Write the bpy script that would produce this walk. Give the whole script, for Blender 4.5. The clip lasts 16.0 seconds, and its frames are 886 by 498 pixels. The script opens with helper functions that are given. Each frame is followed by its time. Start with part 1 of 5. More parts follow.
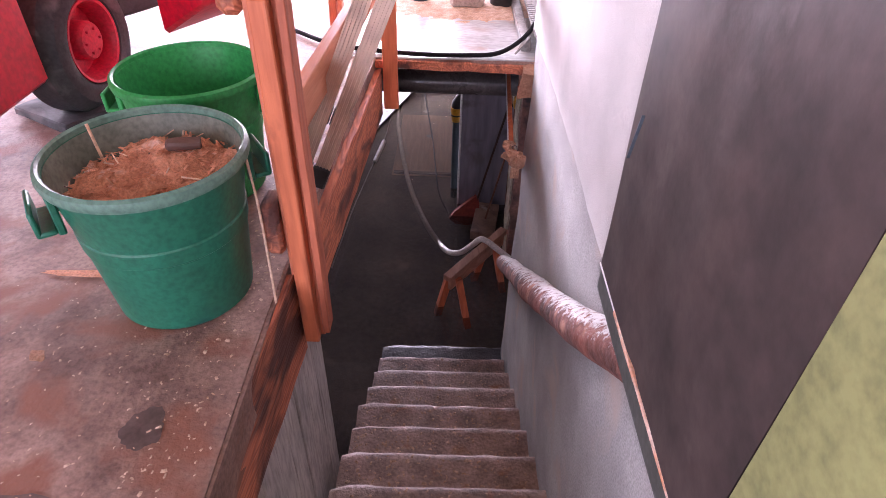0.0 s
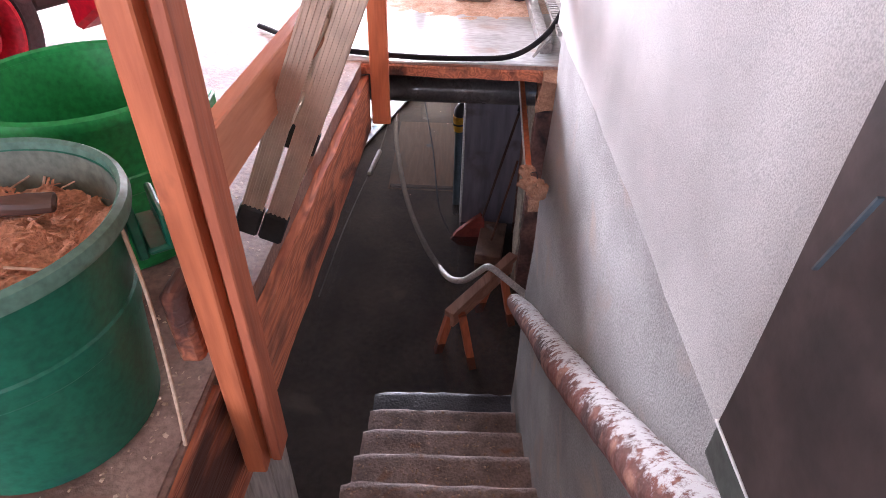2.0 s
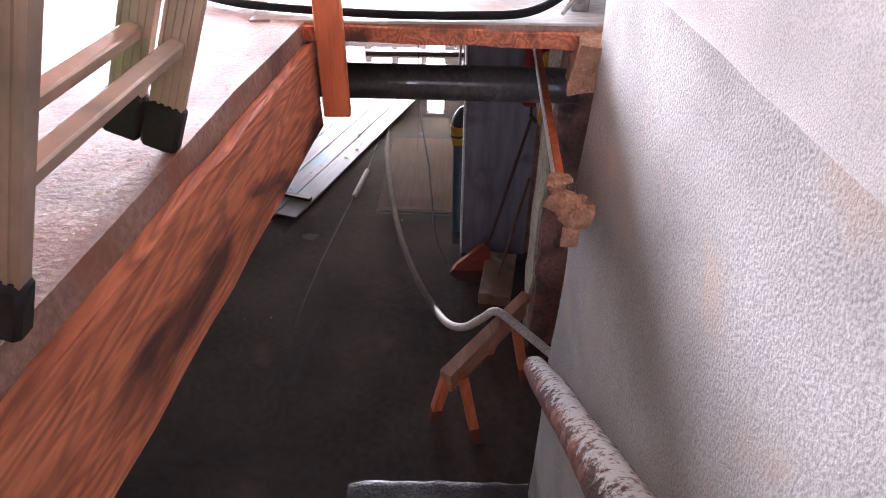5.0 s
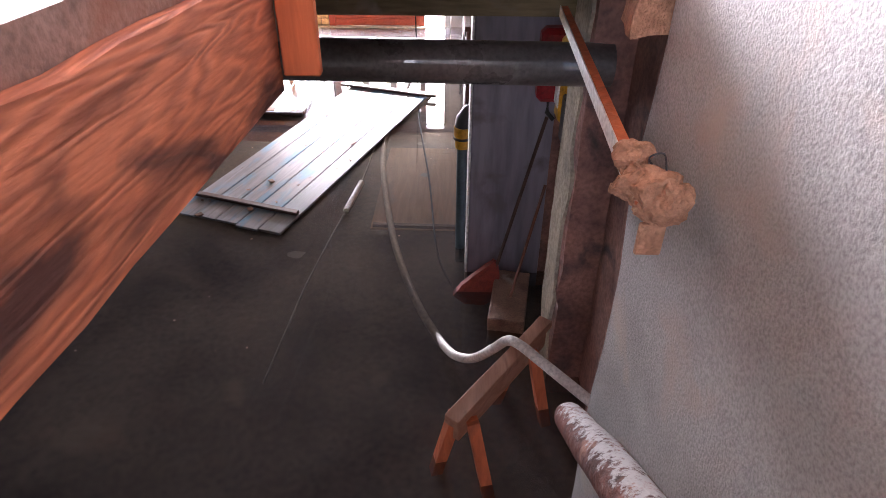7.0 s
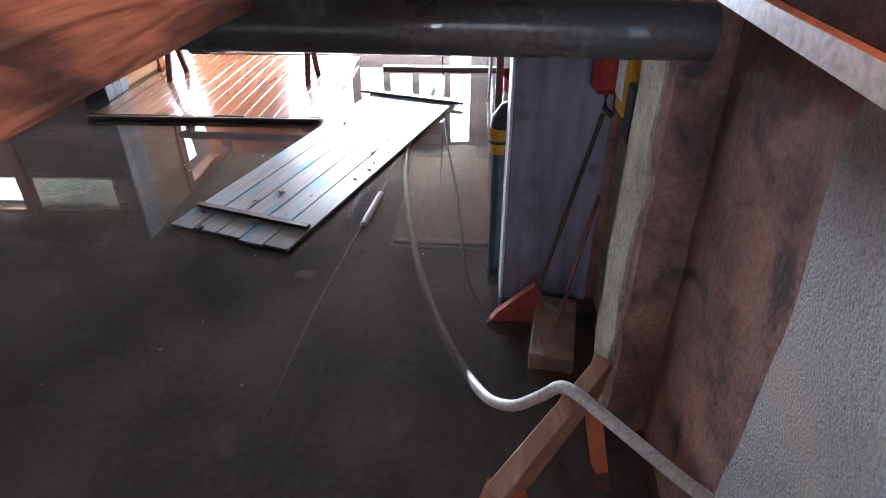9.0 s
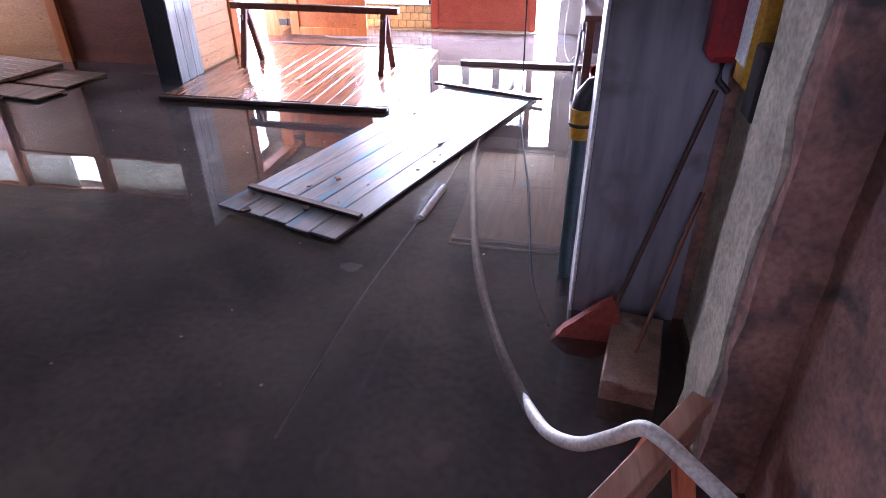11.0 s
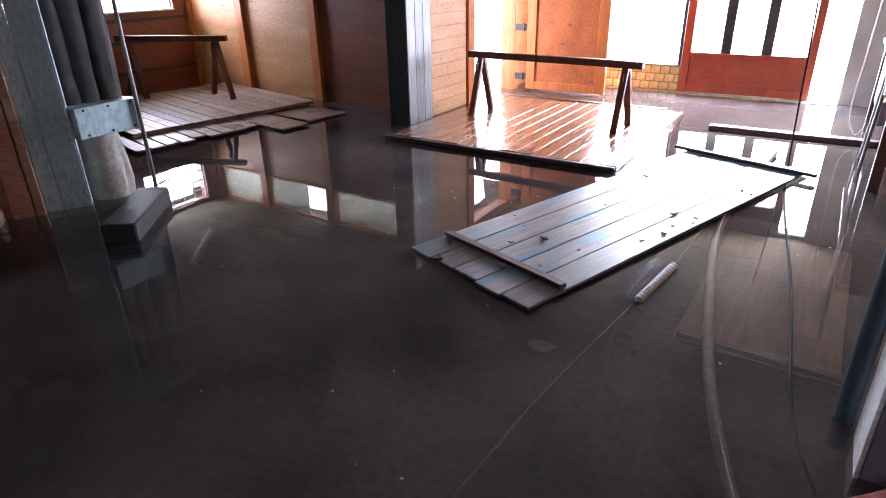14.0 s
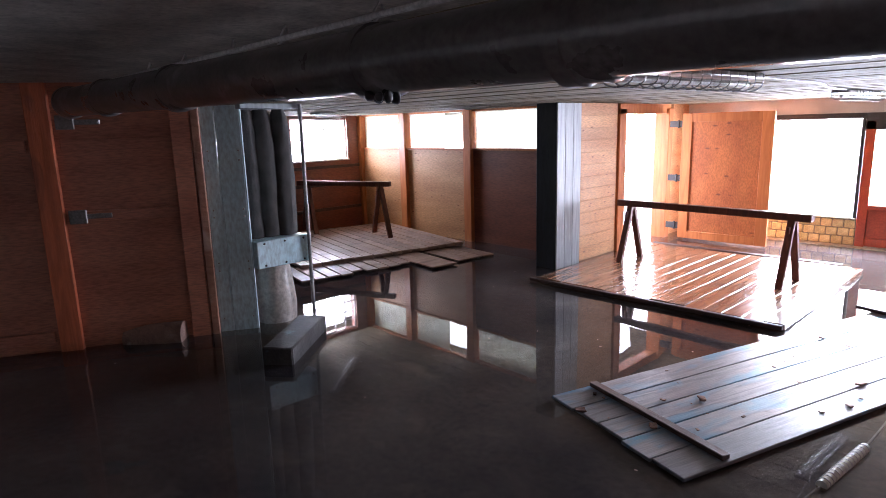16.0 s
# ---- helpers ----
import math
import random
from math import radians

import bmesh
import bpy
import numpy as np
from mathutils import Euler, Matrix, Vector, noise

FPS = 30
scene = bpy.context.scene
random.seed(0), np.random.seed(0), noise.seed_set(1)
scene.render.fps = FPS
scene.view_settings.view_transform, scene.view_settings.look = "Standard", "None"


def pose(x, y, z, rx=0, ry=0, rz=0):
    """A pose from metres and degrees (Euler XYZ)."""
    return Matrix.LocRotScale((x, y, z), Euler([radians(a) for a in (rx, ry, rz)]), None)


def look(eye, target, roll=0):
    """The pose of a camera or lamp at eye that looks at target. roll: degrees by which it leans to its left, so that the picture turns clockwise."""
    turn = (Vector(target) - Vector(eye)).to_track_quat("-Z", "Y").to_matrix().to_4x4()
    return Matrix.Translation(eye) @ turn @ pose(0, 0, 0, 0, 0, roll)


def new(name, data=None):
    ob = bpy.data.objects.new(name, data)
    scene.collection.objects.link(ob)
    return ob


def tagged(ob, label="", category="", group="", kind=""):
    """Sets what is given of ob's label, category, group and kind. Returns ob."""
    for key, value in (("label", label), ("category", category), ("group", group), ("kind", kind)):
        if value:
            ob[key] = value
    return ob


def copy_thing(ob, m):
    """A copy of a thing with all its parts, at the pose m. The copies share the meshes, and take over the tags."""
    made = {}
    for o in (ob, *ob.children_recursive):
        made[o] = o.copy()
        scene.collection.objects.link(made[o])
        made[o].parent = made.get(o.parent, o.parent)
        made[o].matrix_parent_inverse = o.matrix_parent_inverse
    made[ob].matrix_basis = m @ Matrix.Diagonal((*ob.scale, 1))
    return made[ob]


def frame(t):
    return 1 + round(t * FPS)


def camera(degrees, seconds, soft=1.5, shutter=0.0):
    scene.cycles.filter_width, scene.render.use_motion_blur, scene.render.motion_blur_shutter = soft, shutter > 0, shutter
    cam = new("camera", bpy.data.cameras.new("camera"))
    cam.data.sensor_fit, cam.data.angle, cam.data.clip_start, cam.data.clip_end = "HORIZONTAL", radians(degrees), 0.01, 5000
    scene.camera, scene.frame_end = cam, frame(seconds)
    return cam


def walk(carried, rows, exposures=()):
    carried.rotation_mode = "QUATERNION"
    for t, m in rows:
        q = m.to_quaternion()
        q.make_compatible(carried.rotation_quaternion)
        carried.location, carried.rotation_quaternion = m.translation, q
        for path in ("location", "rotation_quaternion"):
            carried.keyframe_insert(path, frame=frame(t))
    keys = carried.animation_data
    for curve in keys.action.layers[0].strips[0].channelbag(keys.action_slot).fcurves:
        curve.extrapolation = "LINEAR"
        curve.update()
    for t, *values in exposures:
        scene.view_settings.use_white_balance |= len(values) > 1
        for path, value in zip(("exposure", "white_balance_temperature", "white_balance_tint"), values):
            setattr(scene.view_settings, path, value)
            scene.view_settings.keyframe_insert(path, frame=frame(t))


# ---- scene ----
cam = camera(72.5, 16.0, soft=0.7)
PATH = [
    (0, (1.601, 1.933, 3.867), (1.596, 3.5, 2.624), 1.4),
    (0.5, (1.558, 2.15, 3.832), (1.552, 3.719, 2.591), 1.4),
    (1, (1.537, 2.288, 3.821), (1.529, 3.858, 2.581), 1.3),
    (1.5, (1.546, 2.43, 3.719), (1.54, 3.997, 2.478), 1.4),
    (2, (1.591, 2.605, 3.623), (1.583, 4.175, 2.383), 1.4),
    (2.5, (1.592, 2.717, 3.551), (1.581, 4.287, 2.313), 1.4),
    (3, (1.554, 2.871, 3.451), (1.545, 4.441, 2.212), 1.3),
    (3.5, (1.548, 2.957, 3.426), (1.537, 4.532, 2.192), 1.3),
    (4, (1.592, 3.132, 3.299), (1.585, 4.715, 2.077), 1.5),
    (4.2, (1.619, 3.204, 3.248), (1.606, 4.794, 2.035), 1.4),
    (6.3, (1.651, 3.794, 2.825), (1.636, 5.45, 1.705), -0.1),
    (6.5, (1.647, 3.826, 2.795), (1.637, 5.486, 1.679), 0.5),
    (7, (1.613, 3.956, 2.684), (1.59, 5.615, 1.569), 0.3),
    (7.5, (1.565, 4.077, 2.603), (1.529, 5.747, 1.502), 0.3),
    (8, (1.579, 4.205, 2.537), (1.526, 5.883, 1.449), -0.1),
    (8.2, (1.567, 4.257, 2.493), (1.524, 5.942, 1.416), 0.2),
    (10.3, (1.513, 4.756, 2.131), (1.291, 6.443, 1.079), -0.4),
    (10.5, (1.523, 4.772, 2.09), (1.284, 6.461, 1.046), -0.2),
    (11, (1.558, 4.891, 1.994), (1.233, 6.575, 0.965), -0.3),
    (11.5, (1.569, 4.987, 1.936), (1.161, 6.656, 0.913), -0.4),
    (12, (1.494, 5.107, 1.832), (1.039, 6.776, 0.828), -0.4),
    (12.5, (1.417, 5.229, 1.792), (0.867, 6.889, 0.82), -0.7),
    (13, (1.395, 5.364, 1.671), (0.673, 7.002, 0.778), -0.6),
    (13.5, (1.382, 5.457, 1.704), (0.493, 7.02, 0.827), -1.3),
    (14, (1.368, 5.472, 1.706), (0.389, 7.0, 0.865), -1.2),
    (14.5, (1.343, 5.474, 1.712), (0.268, 7.004, 1.002), -1.3),
    (15, (1.343, 5.468, 1.716), (0.166, 6.978, 1.137), -1.3),
    (15.5, (1.326, 5.462, 1.717), (0.032, 6.91, 1.237), -1.5),
    (16, (1.331, 5.462, 1.724), (-0.08, 6.823, 1.329), -1.6),
]
EXPOSURES = [(0, 1.5, 6500, 44), (1, 1.55, 6300, 32), (2.5, 1.35, 6500, 29), (4, 1.4, 6500, 27), (7, 2.0, 6700, 28), (7.5, 2.0, 6200, 10), (8, 2.0, 5900, 5), (8.5, 2.0, 5900, 8), (11, 2.15, 5600, 34), (12, 2.1, 5800, 24), (12.5, 1.95, 5950, 6), (13, 1.92, 6100, 14), (14, 1.72, 6000, 22), (16, 1.5, 6000, 24)]
walk(cam, [(t, look(eye, target, roll)) for t, eye, target, roll in PATH], EXPOSURES)

# ---- light ----
world = bpy.data.worlds.new("sky")
scene.world = world
world.use_nodes = True
_nt = world.node_tree
_sky = _nt.nodes.new("ShaderNodeTexSky")
_sky.sky_type, _sky.sun_disc = "NISHITA", False
_sky.sun_elevation, _sky.sun_rotation = radians(48), radians(-35)
_nt.links.new(_sky.outputs[0], _nt.nodes["Background"].inputs[0])
_nt.nodes["Background"].inputs[1].default_value = 0.12

sun = new("sun", bpy.data.lights.new("sun", "SUN"))
sun.data.energy, sun.data.angle, sun.data.color = 3.0, radians(0.5), (1.0, 0.95, 0.88)
sun.matrix_world = look((0, 0, 20), (2.4, -6.2, 10.0))


def area(name, centre, toward, w, h, watts, color=(1, 1, 1)):
    lamp = bpy.data.lights.new(name, "AREA")
    lamp.shape, lamp.size, lamp.size_y, lamp.energy, lamp.color = "RECTANGLE", w, h, watts, color
    ob = new(name, lamp)
    ob.matrix_world = look(centre, Vector(centre) + Vector(toward))
    return ob


COOL = (0.86, 0.93, 1.0)
area("daylight_far_window", (-1.1, 15.25, 1.03), (0, -1, -0.12), 1.1, 1.3, 130, COOL)
area("daylight_red_door", (0.3, 15.25, 1.05), (0, -1, -0.12), 1.5, 0.95, 150, COOL)
area("daylight_side_light", (1.3, 15.25, 1.0), (0, -1, -0.12), 0.34, 1.8, 80, COOL)
area("daylight_side_door", (-3.35, 13.5, 0.95), (1, 0, -0.1), 1.1, 1.8, 28, COOL)
area("daylight_strip_windows", (-5.35, 12.4, 1.67), (0, -1, -0.1), 4.3, 0.5, 32, COOL)
area("daylight_left_window", (-8.0, 11.25, 1.57), (1, 0, -0.1), 1.0, 0.62, 50, COOL)
area("daylight_hall_left", (-8.6, 7.0, 4.0), (1, 0, -0.12), 7.0, 2.8, 480, COOL)
area("daylight_hall_far", (-2.5, 12.8, 4.0), (0, -1, -0.1), 8.0, 2.8, 1000, COOL)
area("daylight_hall_entrance", (-1.4, -1.95, 3.95), (0.1, 1, -0.25), 4.8, 2.5, 130, COOL)

# ---- materials ----


def mat(name, a, b, rough=0.7, scale=6.0, bump=0.2, fine=60.0, metal=0.0, dirt=None, dirt_at=0.62, spec=0.5, stretch=(1, 1, 1), coat=0.0, vary=0.0):
    """A surface of two tones at two scales, with fine relief and patches of dirt."""
    m = bpy.data.materials.new(name)
    m.use_nodes = True
    nt = m.node_tree
    n, l = nt.nodes, nt.links
    p = n["Principled BSDF"]
    co = n.new("ShaderNodeTexCoord")
    mp = n.new("ShaderNodeMapping")
    mp.inputs["Scale"].default_value = stretch
    l.new(co.outputs["Object"], mp.inputs[0])
    big = n.new("ShaderNodeTexNoise")
    big.inputs["Scale"].default_value, big.inputs["Detail"].default_value = scale, 6
    small = n.new("ShaderNodeTexNoise")
    small.inputs["Scale"].default_value, small.inputs["Detail"].default_value = fine, 4
    l.new(mp.outputs[0], big.inputs["Vector"])
    l.new(mp.outputs[0], small.inputs["Vector"])
    mix = n.new("ShaderNodeMix")
    mix.data_type = "RGBA"
    mix.inputs["A"].default_value, mix.inputs["B"].default_value = (*a, 1), (*b, 1)
    ramp = n.new("ShaderNodeValToRGB")
    ramp.color_ramp.elements[0].position, ramp.color_ramp.elements[1].position = 0.34, 0.68
    l.new(big.outputs["Fac"], ramp.inputs[0])
    l.new(ramp.outputs[0], mix.inputs["Factor"])
    mix2 = n.new("ShaderNodeMix")
    mix2.data_type, mix2.blend_type = "RGBA", "MULTIPLY"
    mix2.inputs["Factor"].default_value = 0.8
    r2 = n.new("ShaderNodeValToRGB")
    r2.color_ramp.elements[0].position, r2.color_ramp.elements[1].position = 0.3, 0.62
    r2.color_ramp.elements[0].color = (0.55, 0.55, 0.55, 1)
    l.new(small.outputs["Fac"], r2.inputs[0])
    l.new(mix.outputs["Result"], mix2.inputs["A"])
    l.new(r2.outputs[0], mix2.inputs["B"])
    out = mix2.outputs["Result"]
    if vary:
        info = n.new("ShaderNodeObjectInfo")
        hs = n.new("ShaderNodeHueSaturation")
        mr = n.new("ShaderNodeMapRange")
        mr.inputs["To Min"].default_value, mr.inputs["To Max"].default_value = 1 - vary, 1 + vary
        l.new(info.outputs["Random"], mr.inputs["Value"])
        l.new(mr.outputs[0], hs.inputs["Value"])
        l.new(out, hs.inputs["Color"])
        out = hs.outputs[0]
    if dirt:
        dn = n.new("ShaderNodeTexNoise")
        dn.inputs["Scale"].default_value, dn.inputs["Detail"].default_value = scale * 0.7 + 1.0, 8
        dn.inputs["Distortion"].default_value = 0.4
        l.new(co.outputs["Object"], dn.inputs["Vector"])
        dr = n.new("ShaderNodeValToRGB")
        dr.color_ramp.elements[0].position, dr.color_ramp.elements[1].position = dirt_at - 0.06, dirt_at + 0.08
        l.new(dn.outputs["Fac"], dr.inputs[0])
        m3 = n.new("ShaderNodeMix")
        m3.data_type = "RGBA"
        l.new(dr.outputs[0], m3.inputs["Factor"])
        l.new(out, m3.inputs["A"])
        m3.inputs["B"].default_value = (*dirt, 1)
        out = m3.outputs["Result"]
    l.new(out, p.inputs["Base Color"])
    rr = n.new("ShaderNodeMapRange")
    rr.inputs["To Min"].default_value, rr.inputs["To Max"].default_value = max(rough - 0.14, 0.03), min(rough + 0.14, 1)
    l.new(big.outputs["Fac"], rr.inputs["Value"])
    l.new(rr.outputs[0], p.inputs["Roughness"])
    p.inputs["Metallic"].default_value = metal
    p.inputs["Specular IOR Level"].default_value = spec
    p.inputs["Coat Weight"].default_value = coat
    if bump:
        bp = n.new("ShaderNodeBump")
        bp.inputs["Strength"].default_value, bp.inputs["Distance"].default_value = bump, 0.01
        add = n.new("ShaderNodeMath")
        l.new(big.outputs["Fac"], add.inputs[0])
        l.new(small.outputs["Fac"], add.inputs[1])
        l.new(add.outputs[0], bp.inputs["Height"])
        l.new(bp.outputs[0], p.inputs["Normal"])
    return m


def wood(name, light, dark, rough=0.6, along="y", bump=0.25, dirt=None, dirt_at=0.6, ring=9.0, vary=0.12, coat=0.0, lines=46.0):
    """Sawn timber: wavy growth rings and pores drawn out along one axis, with stains or painted sheen."""
    m = bpy.data.materials.new(name)
    m.use_nodes = True
    n, l = m.node_tree.nodes, m.node_tree.links
    p = n["Principled BSDF"]
    co, mp, mq, info = n.new("ShaderNodeTexCoord"), n.new("ShaderNodeMapping"), n.new("ShaderNodeMapping"), n.new("ShaderNodeObjectInfo")
    k = {"x": 0, "y": 1, "z": 2}[along]
    mp.inputs["Scale"].default_value = [0.10 if i == k else 1 for i in range(3)]
    mq.inputs["Scale"].default_value = [0.35 if i == k else 1 for i in range(3)]
    sh = n.new("ShaderNodeVectorMath")
    sh.operation = "ADD"
    l.new(co.outputs["Object"], sh.inputs[0])
    mulr = n.new("ShaderNodeMath")
    mulr.operation, mulr.inputs[1].default_value = "MULTIPLY", 13.0
    l.new(info.outputs["Random"], mulr.inputs[0])
    l.new(mulr.outputs[0], sh.inputs[1])
    l.new(sh.outputs[0], mp.inputs[0])
    l.new(sh.outputs[0], mq.inputs[0])
    big, rings, pore = n.new("ShaderNodeTexNoise"), n.new("ShaderNodeMath"), n.new("ShaderNodeTexNoise")
    big.inputs["Scale"].default_value, big.inputs["Detail"].default_value = ring * 0.6, 3
    l.new(mp.outputs[0], big.inputs["Vector"])
    rings.operation, rings.inputs[1].default_value = "MULTIPLY", lines
    l.new(big.outputs["Fac"], rings.inputs[0])
    sn = n.new("ShaderNodeMath")
    sn.operation = "SINE"
    l.new(rings.outputs[0], sn.inputs[0])
    pore.inputs["Scale"].default_value, pore.inputs["Detail"].default_value = 110, 4
    l.new(mp.outputs[0], pore.inputs["Vector"])
    mr = n.new("ShaderNodeMapRange")
    mr.inputs["From Min"].default_value, mr.inputs["From Max"].default_value = -1, 1.2
    l.new(sn.outputs[0], mr.inputs["Value"])
    ad = n.new("ShaderNodeMath")
    ad.operation, ad.inputs[2].default_value = "MULTIPLY_ADD", -0.25
    ad.inputs[1].default_value = 0.8
    l.new(pore.outputs["Fac"], ad.inputs[0])
    sm = n.new("ShaderNodeMath")
    sm.use_clamp = True
    l.new(ad.outputs[0], sm.inputs[0])
    half = n.new("ShaderNodeMath")
    half.operation, half.inputs[1].default_value = "MULTIPLY", 0.55
    l.new(mr.outputs[0], half.inputs[0])
    l.new(half.outputs[0], sm.inputs[1])
    mix = n.new("ShaderNodeMix")
    mix.data_type = "RGBA"
    mix.inputs["A"].default_value, mix.inputs["B"].default_value = (*light, 1), (*dark, 1)
    l.new(sm.outputs[0], mix.inputs["Factor"])
    hs, vr = n.new("ShaderNodeHueSaturation"), n.new("ShaderNodeMapRange")
    vr.inputs["To Min"].default_value, vr.inputs["To Max"].default_value = 1 - vary, 1 + vary
    l.new(info.outputs["Random"], vr.inputs["Value"])
    l.new(vr.outputs[0], hs.inputs["Value"])
    l.new(mix.outputs["Result"], hs.inputs["Color"])
    out = hs.outputs[0]
    for c, at, sc in ([(dirt, dirt_at, ring * 0.35 + 1.5)] if dirt else []) + [(tuple(0.45 * v for v in dark), 0.74, 9.0)]:
        dn, dr, m3 = n.new("ShaderNodeTexNoise"), n.new("ShaderNodeValToRGB"), n.new("ShaderNodeMix")
        dn.inputs["Scale"].default_value, dn.inputs["Detail"].default_value, dn.inputs["Distortion"].default_value = sc, 7, 0.6
        l.new(mq.outputs[0], dn.inputs["Vector"])
        dr.color_ramp.elements[0].position, dr.color_ramp.elements[1].position = at - 0.07, at + 0.07
        l.new(dn.outputs["Fac"], dr.inputs[0])
        m3.data_type = "RGBA"
        l.new(dr.outputs[0], m3.inputs["Factor"])
        l.new(out, m3.inputs["A"])
        m3.inputs["B"].default_value = (*c, 1)
        out = m3.outputs["Result"]
    l.new(out, p.inputs["Base Color"])
    rr = n.new("ShaderNodeMapRange")
    rr.inputs["To Min"].default_value, rr.inputs["To Max"].default_value = max(rough - 0.16, 0.05), min(rough + 0.16, 1)
    l.new(pore.outputs["Fac"], rr.inputs["Value"])
    l.new(rr.outputs[0], p.inputs["Roughness"])
    p.inputs["Coat Weight"].default_value = coat
    p.inputs["Specular IOR Level"].default_value = 0.4
    bp = n.new("ShaderNodeBump")
    bp.inputs["Strength"].default_value, bp.inputs["Distance"].default_value = bump, 0.006
    l.new(sm.outputs[0], bp.inputs["Height"])
    l.new(bp.outputs[0], p.inputs["Normal"])
    return m


def knots(m, color, scale=7.0, size=0.085):
    """Adds scattered dark knots to a timber surface."""
    n, l = m.node_tree.nodes, m.node_tree.links
    p = n["Principled BSDF"]
    co, mp, vo, rp, mx = n.new("ShaderNodeTexCoord"), n.new("ShaderNodeMapping"), n.new("ShaderNodeTexVoronoi"), n.new("ShaderNodeValToRGB"), n.new("ShaderNodeMix")
    mp.inputs["Scale"].default_value = (0.6, 0.6, 1.5)
    vo.inputs["Scale"].default_value = scale
    rp.color_ramp.elements[0].position, rp.color_ramp.elements[1].position = size * 0.7, size * 1.6
    rp.color_ramp.elements[0].color, rp.color_ramp.elements[1].color = (0.85, 0.85, 0.85, 1), (0, 0, 0, 1)
    l.new(co.outputs["Object"], mp.inputs[0])
    l.new(mp.outputs[0], vo.inputs["Vector"])
    l.new(vo.outputs["Distance"], rp.inputs[0])
    mx.data_type = "RGBA"
    l.new(rp.outputs[0], mx.inputs["Factor"])
    l.new(p.inputs["Base Color"].links[0].from_socket, mx.inputs["A"])
    mx.inputs["B"].default_value = (*color, 1)
    l.new(mx.outputs["Result"], p.inputs["Base Color"])


M = {}
M["plaster"] = mat("plaster", (0.56, 0.55, 0.54), (0.43, 0.42, 0.41), 0.9, 3.0, 0.22, 300.0, dirt=(0.52, 0.40, 0.32), dirt_at=0.72)
# grey render; its darker tone also stands in for shade below the plaster edge
M["cement_render_shaded"] = mat("cement_render_shaded", (0.38, 0.375, 0.365), (0.255, 0.25, 0.245), 0.9, 2.6, 0.45, 150.0, dirt=(0.36, 0.29, 0.245), dirt_at=0.62)
# pale finish for unseen closing walls, chosen to bounce light into the hall
M["bounce_plaster"] = mat("bounce_plaster", (0.74, 0.72, 0.68), (0.62, 0.60, 0.56), 0.9, 3.0, 0.2, 60.0)
M["rough_concrete"] = mat("rough_concrete", (0.39, 0.20, 0.16), (0.18, 0.10, 0.088), 0.9, 4.0, 0.6, 40.0, dirt=(0.06, 0.05, 0.05))
M["pale_concrete"] = mat("pale_concrete", (0.55, 0.50, 0.38), (0.36, 0.33, 0.27), 0.9, 7.0, 0.7, 40.0)
M["floor_concrete"] = mat("floor_concrete", (0.41, 0.26, 0.21), (0.18, 0.10, 0.08), 0.62, 5.0, 0.3, 70.0, dirt=(0.24, 0.10, 0.065), dirt_at=0.56, spec=0.3)
M["basin_concrete"] = mat("basin_concrete", (0.24, 0.20, 0.165), (0.13, 0.11, 0.095), 0.8, 1.6, 0.1, 25.0, dirt=(0.32, 0.28, 0.22), dirt_at=0.66)
M["step_concrete"] = mat("step_concrete", (0.48, 0.335, 0.29), (0.26, 0.185, 0.165), 0.62, 9.0, 0.6, 60.0, dirt=(0.36, 0.17, 0.10), dirt_at=0.66, vary=0.1)
M["wet_concrete"] = mat("wet_concrete", (0.10, 0.10, 0.12), (0.055, 0.055, 0.065), 0.42, 9.0, 0.5, 60.0)
M["ceiling_concrete"] = mat("ceiling_concrete", (0.28, 0.22, 0.125), (0.15, 0.117, 0.07), 0.9, 6.0, 0.5, 40.0, dirt=(0.25, 0.22, 0.17), dirt_at=0.64, stretch=(0.15, 1, 1))
M["dark_soffit"] = mat("dark_soffit", (0.62, 0.58, 0.52), (0.40, 0.37, 0.34), 0.9, 5.0, 0.5, 40.0, dirt=(0.70, 0.67, 0.60), dirt_at=0.7)
M["flank_concrete"] = mat("flank_concrete", (0.60, 0.56, 0.51), (0.40, 0.37, 0.35), 0.9, 5.0, 0.4, 50.0, stretch=(1, 1, 0.2))
M["beam_wood"] = wood("beam_wood", (0.68, 0.225, 0.115), (0.25, 0.068, 0.04), 0.62, "y", 0.5, (0.10, 0.04, 0.032), 0.57, 12.0, lines=120.0)
M["rail_wood"] = wood("rail_wood", (0.72, 0.29, 0.16), (0.56, 0.20, 0.105), 0.55, "y", 0.2, (0.32, 0.12, 0.07), 0.72, 10.0)
M["post_wood"] = wood("post_wood", (0.72, 0.205, 0.088), (0.48, 0.12, 0.052), 0.55, "z", 0.3, (0.30, 0.10, 0.06), 0.64, 10.0)
M["rail_post_wood"] = wood("rail_post_wood", (0.68, 0.225, 0.12), (0.48, 0.14, 0.072), 0.55, "z", 0.3, (0.30, 0.10, 0.06), 0.66, 10.0)
M["beam_post_wood"] = wood("beam_post_wood", (0.52, 0.15, 0.075), (0.28, 0.075, 0.04), 0.6, "z", 0.3, (0.16, 0.06, 0.04), 0.62, 10.0)
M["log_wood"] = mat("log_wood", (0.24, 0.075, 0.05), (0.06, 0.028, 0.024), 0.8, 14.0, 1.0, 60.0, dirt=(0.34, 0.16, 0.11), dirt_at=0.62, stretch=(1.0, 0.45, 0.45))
# pale flakes grow where normals face up: light on the log's top, put into colour
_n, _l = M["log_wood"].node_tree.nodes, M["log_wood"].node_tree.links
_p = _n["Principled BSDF"]
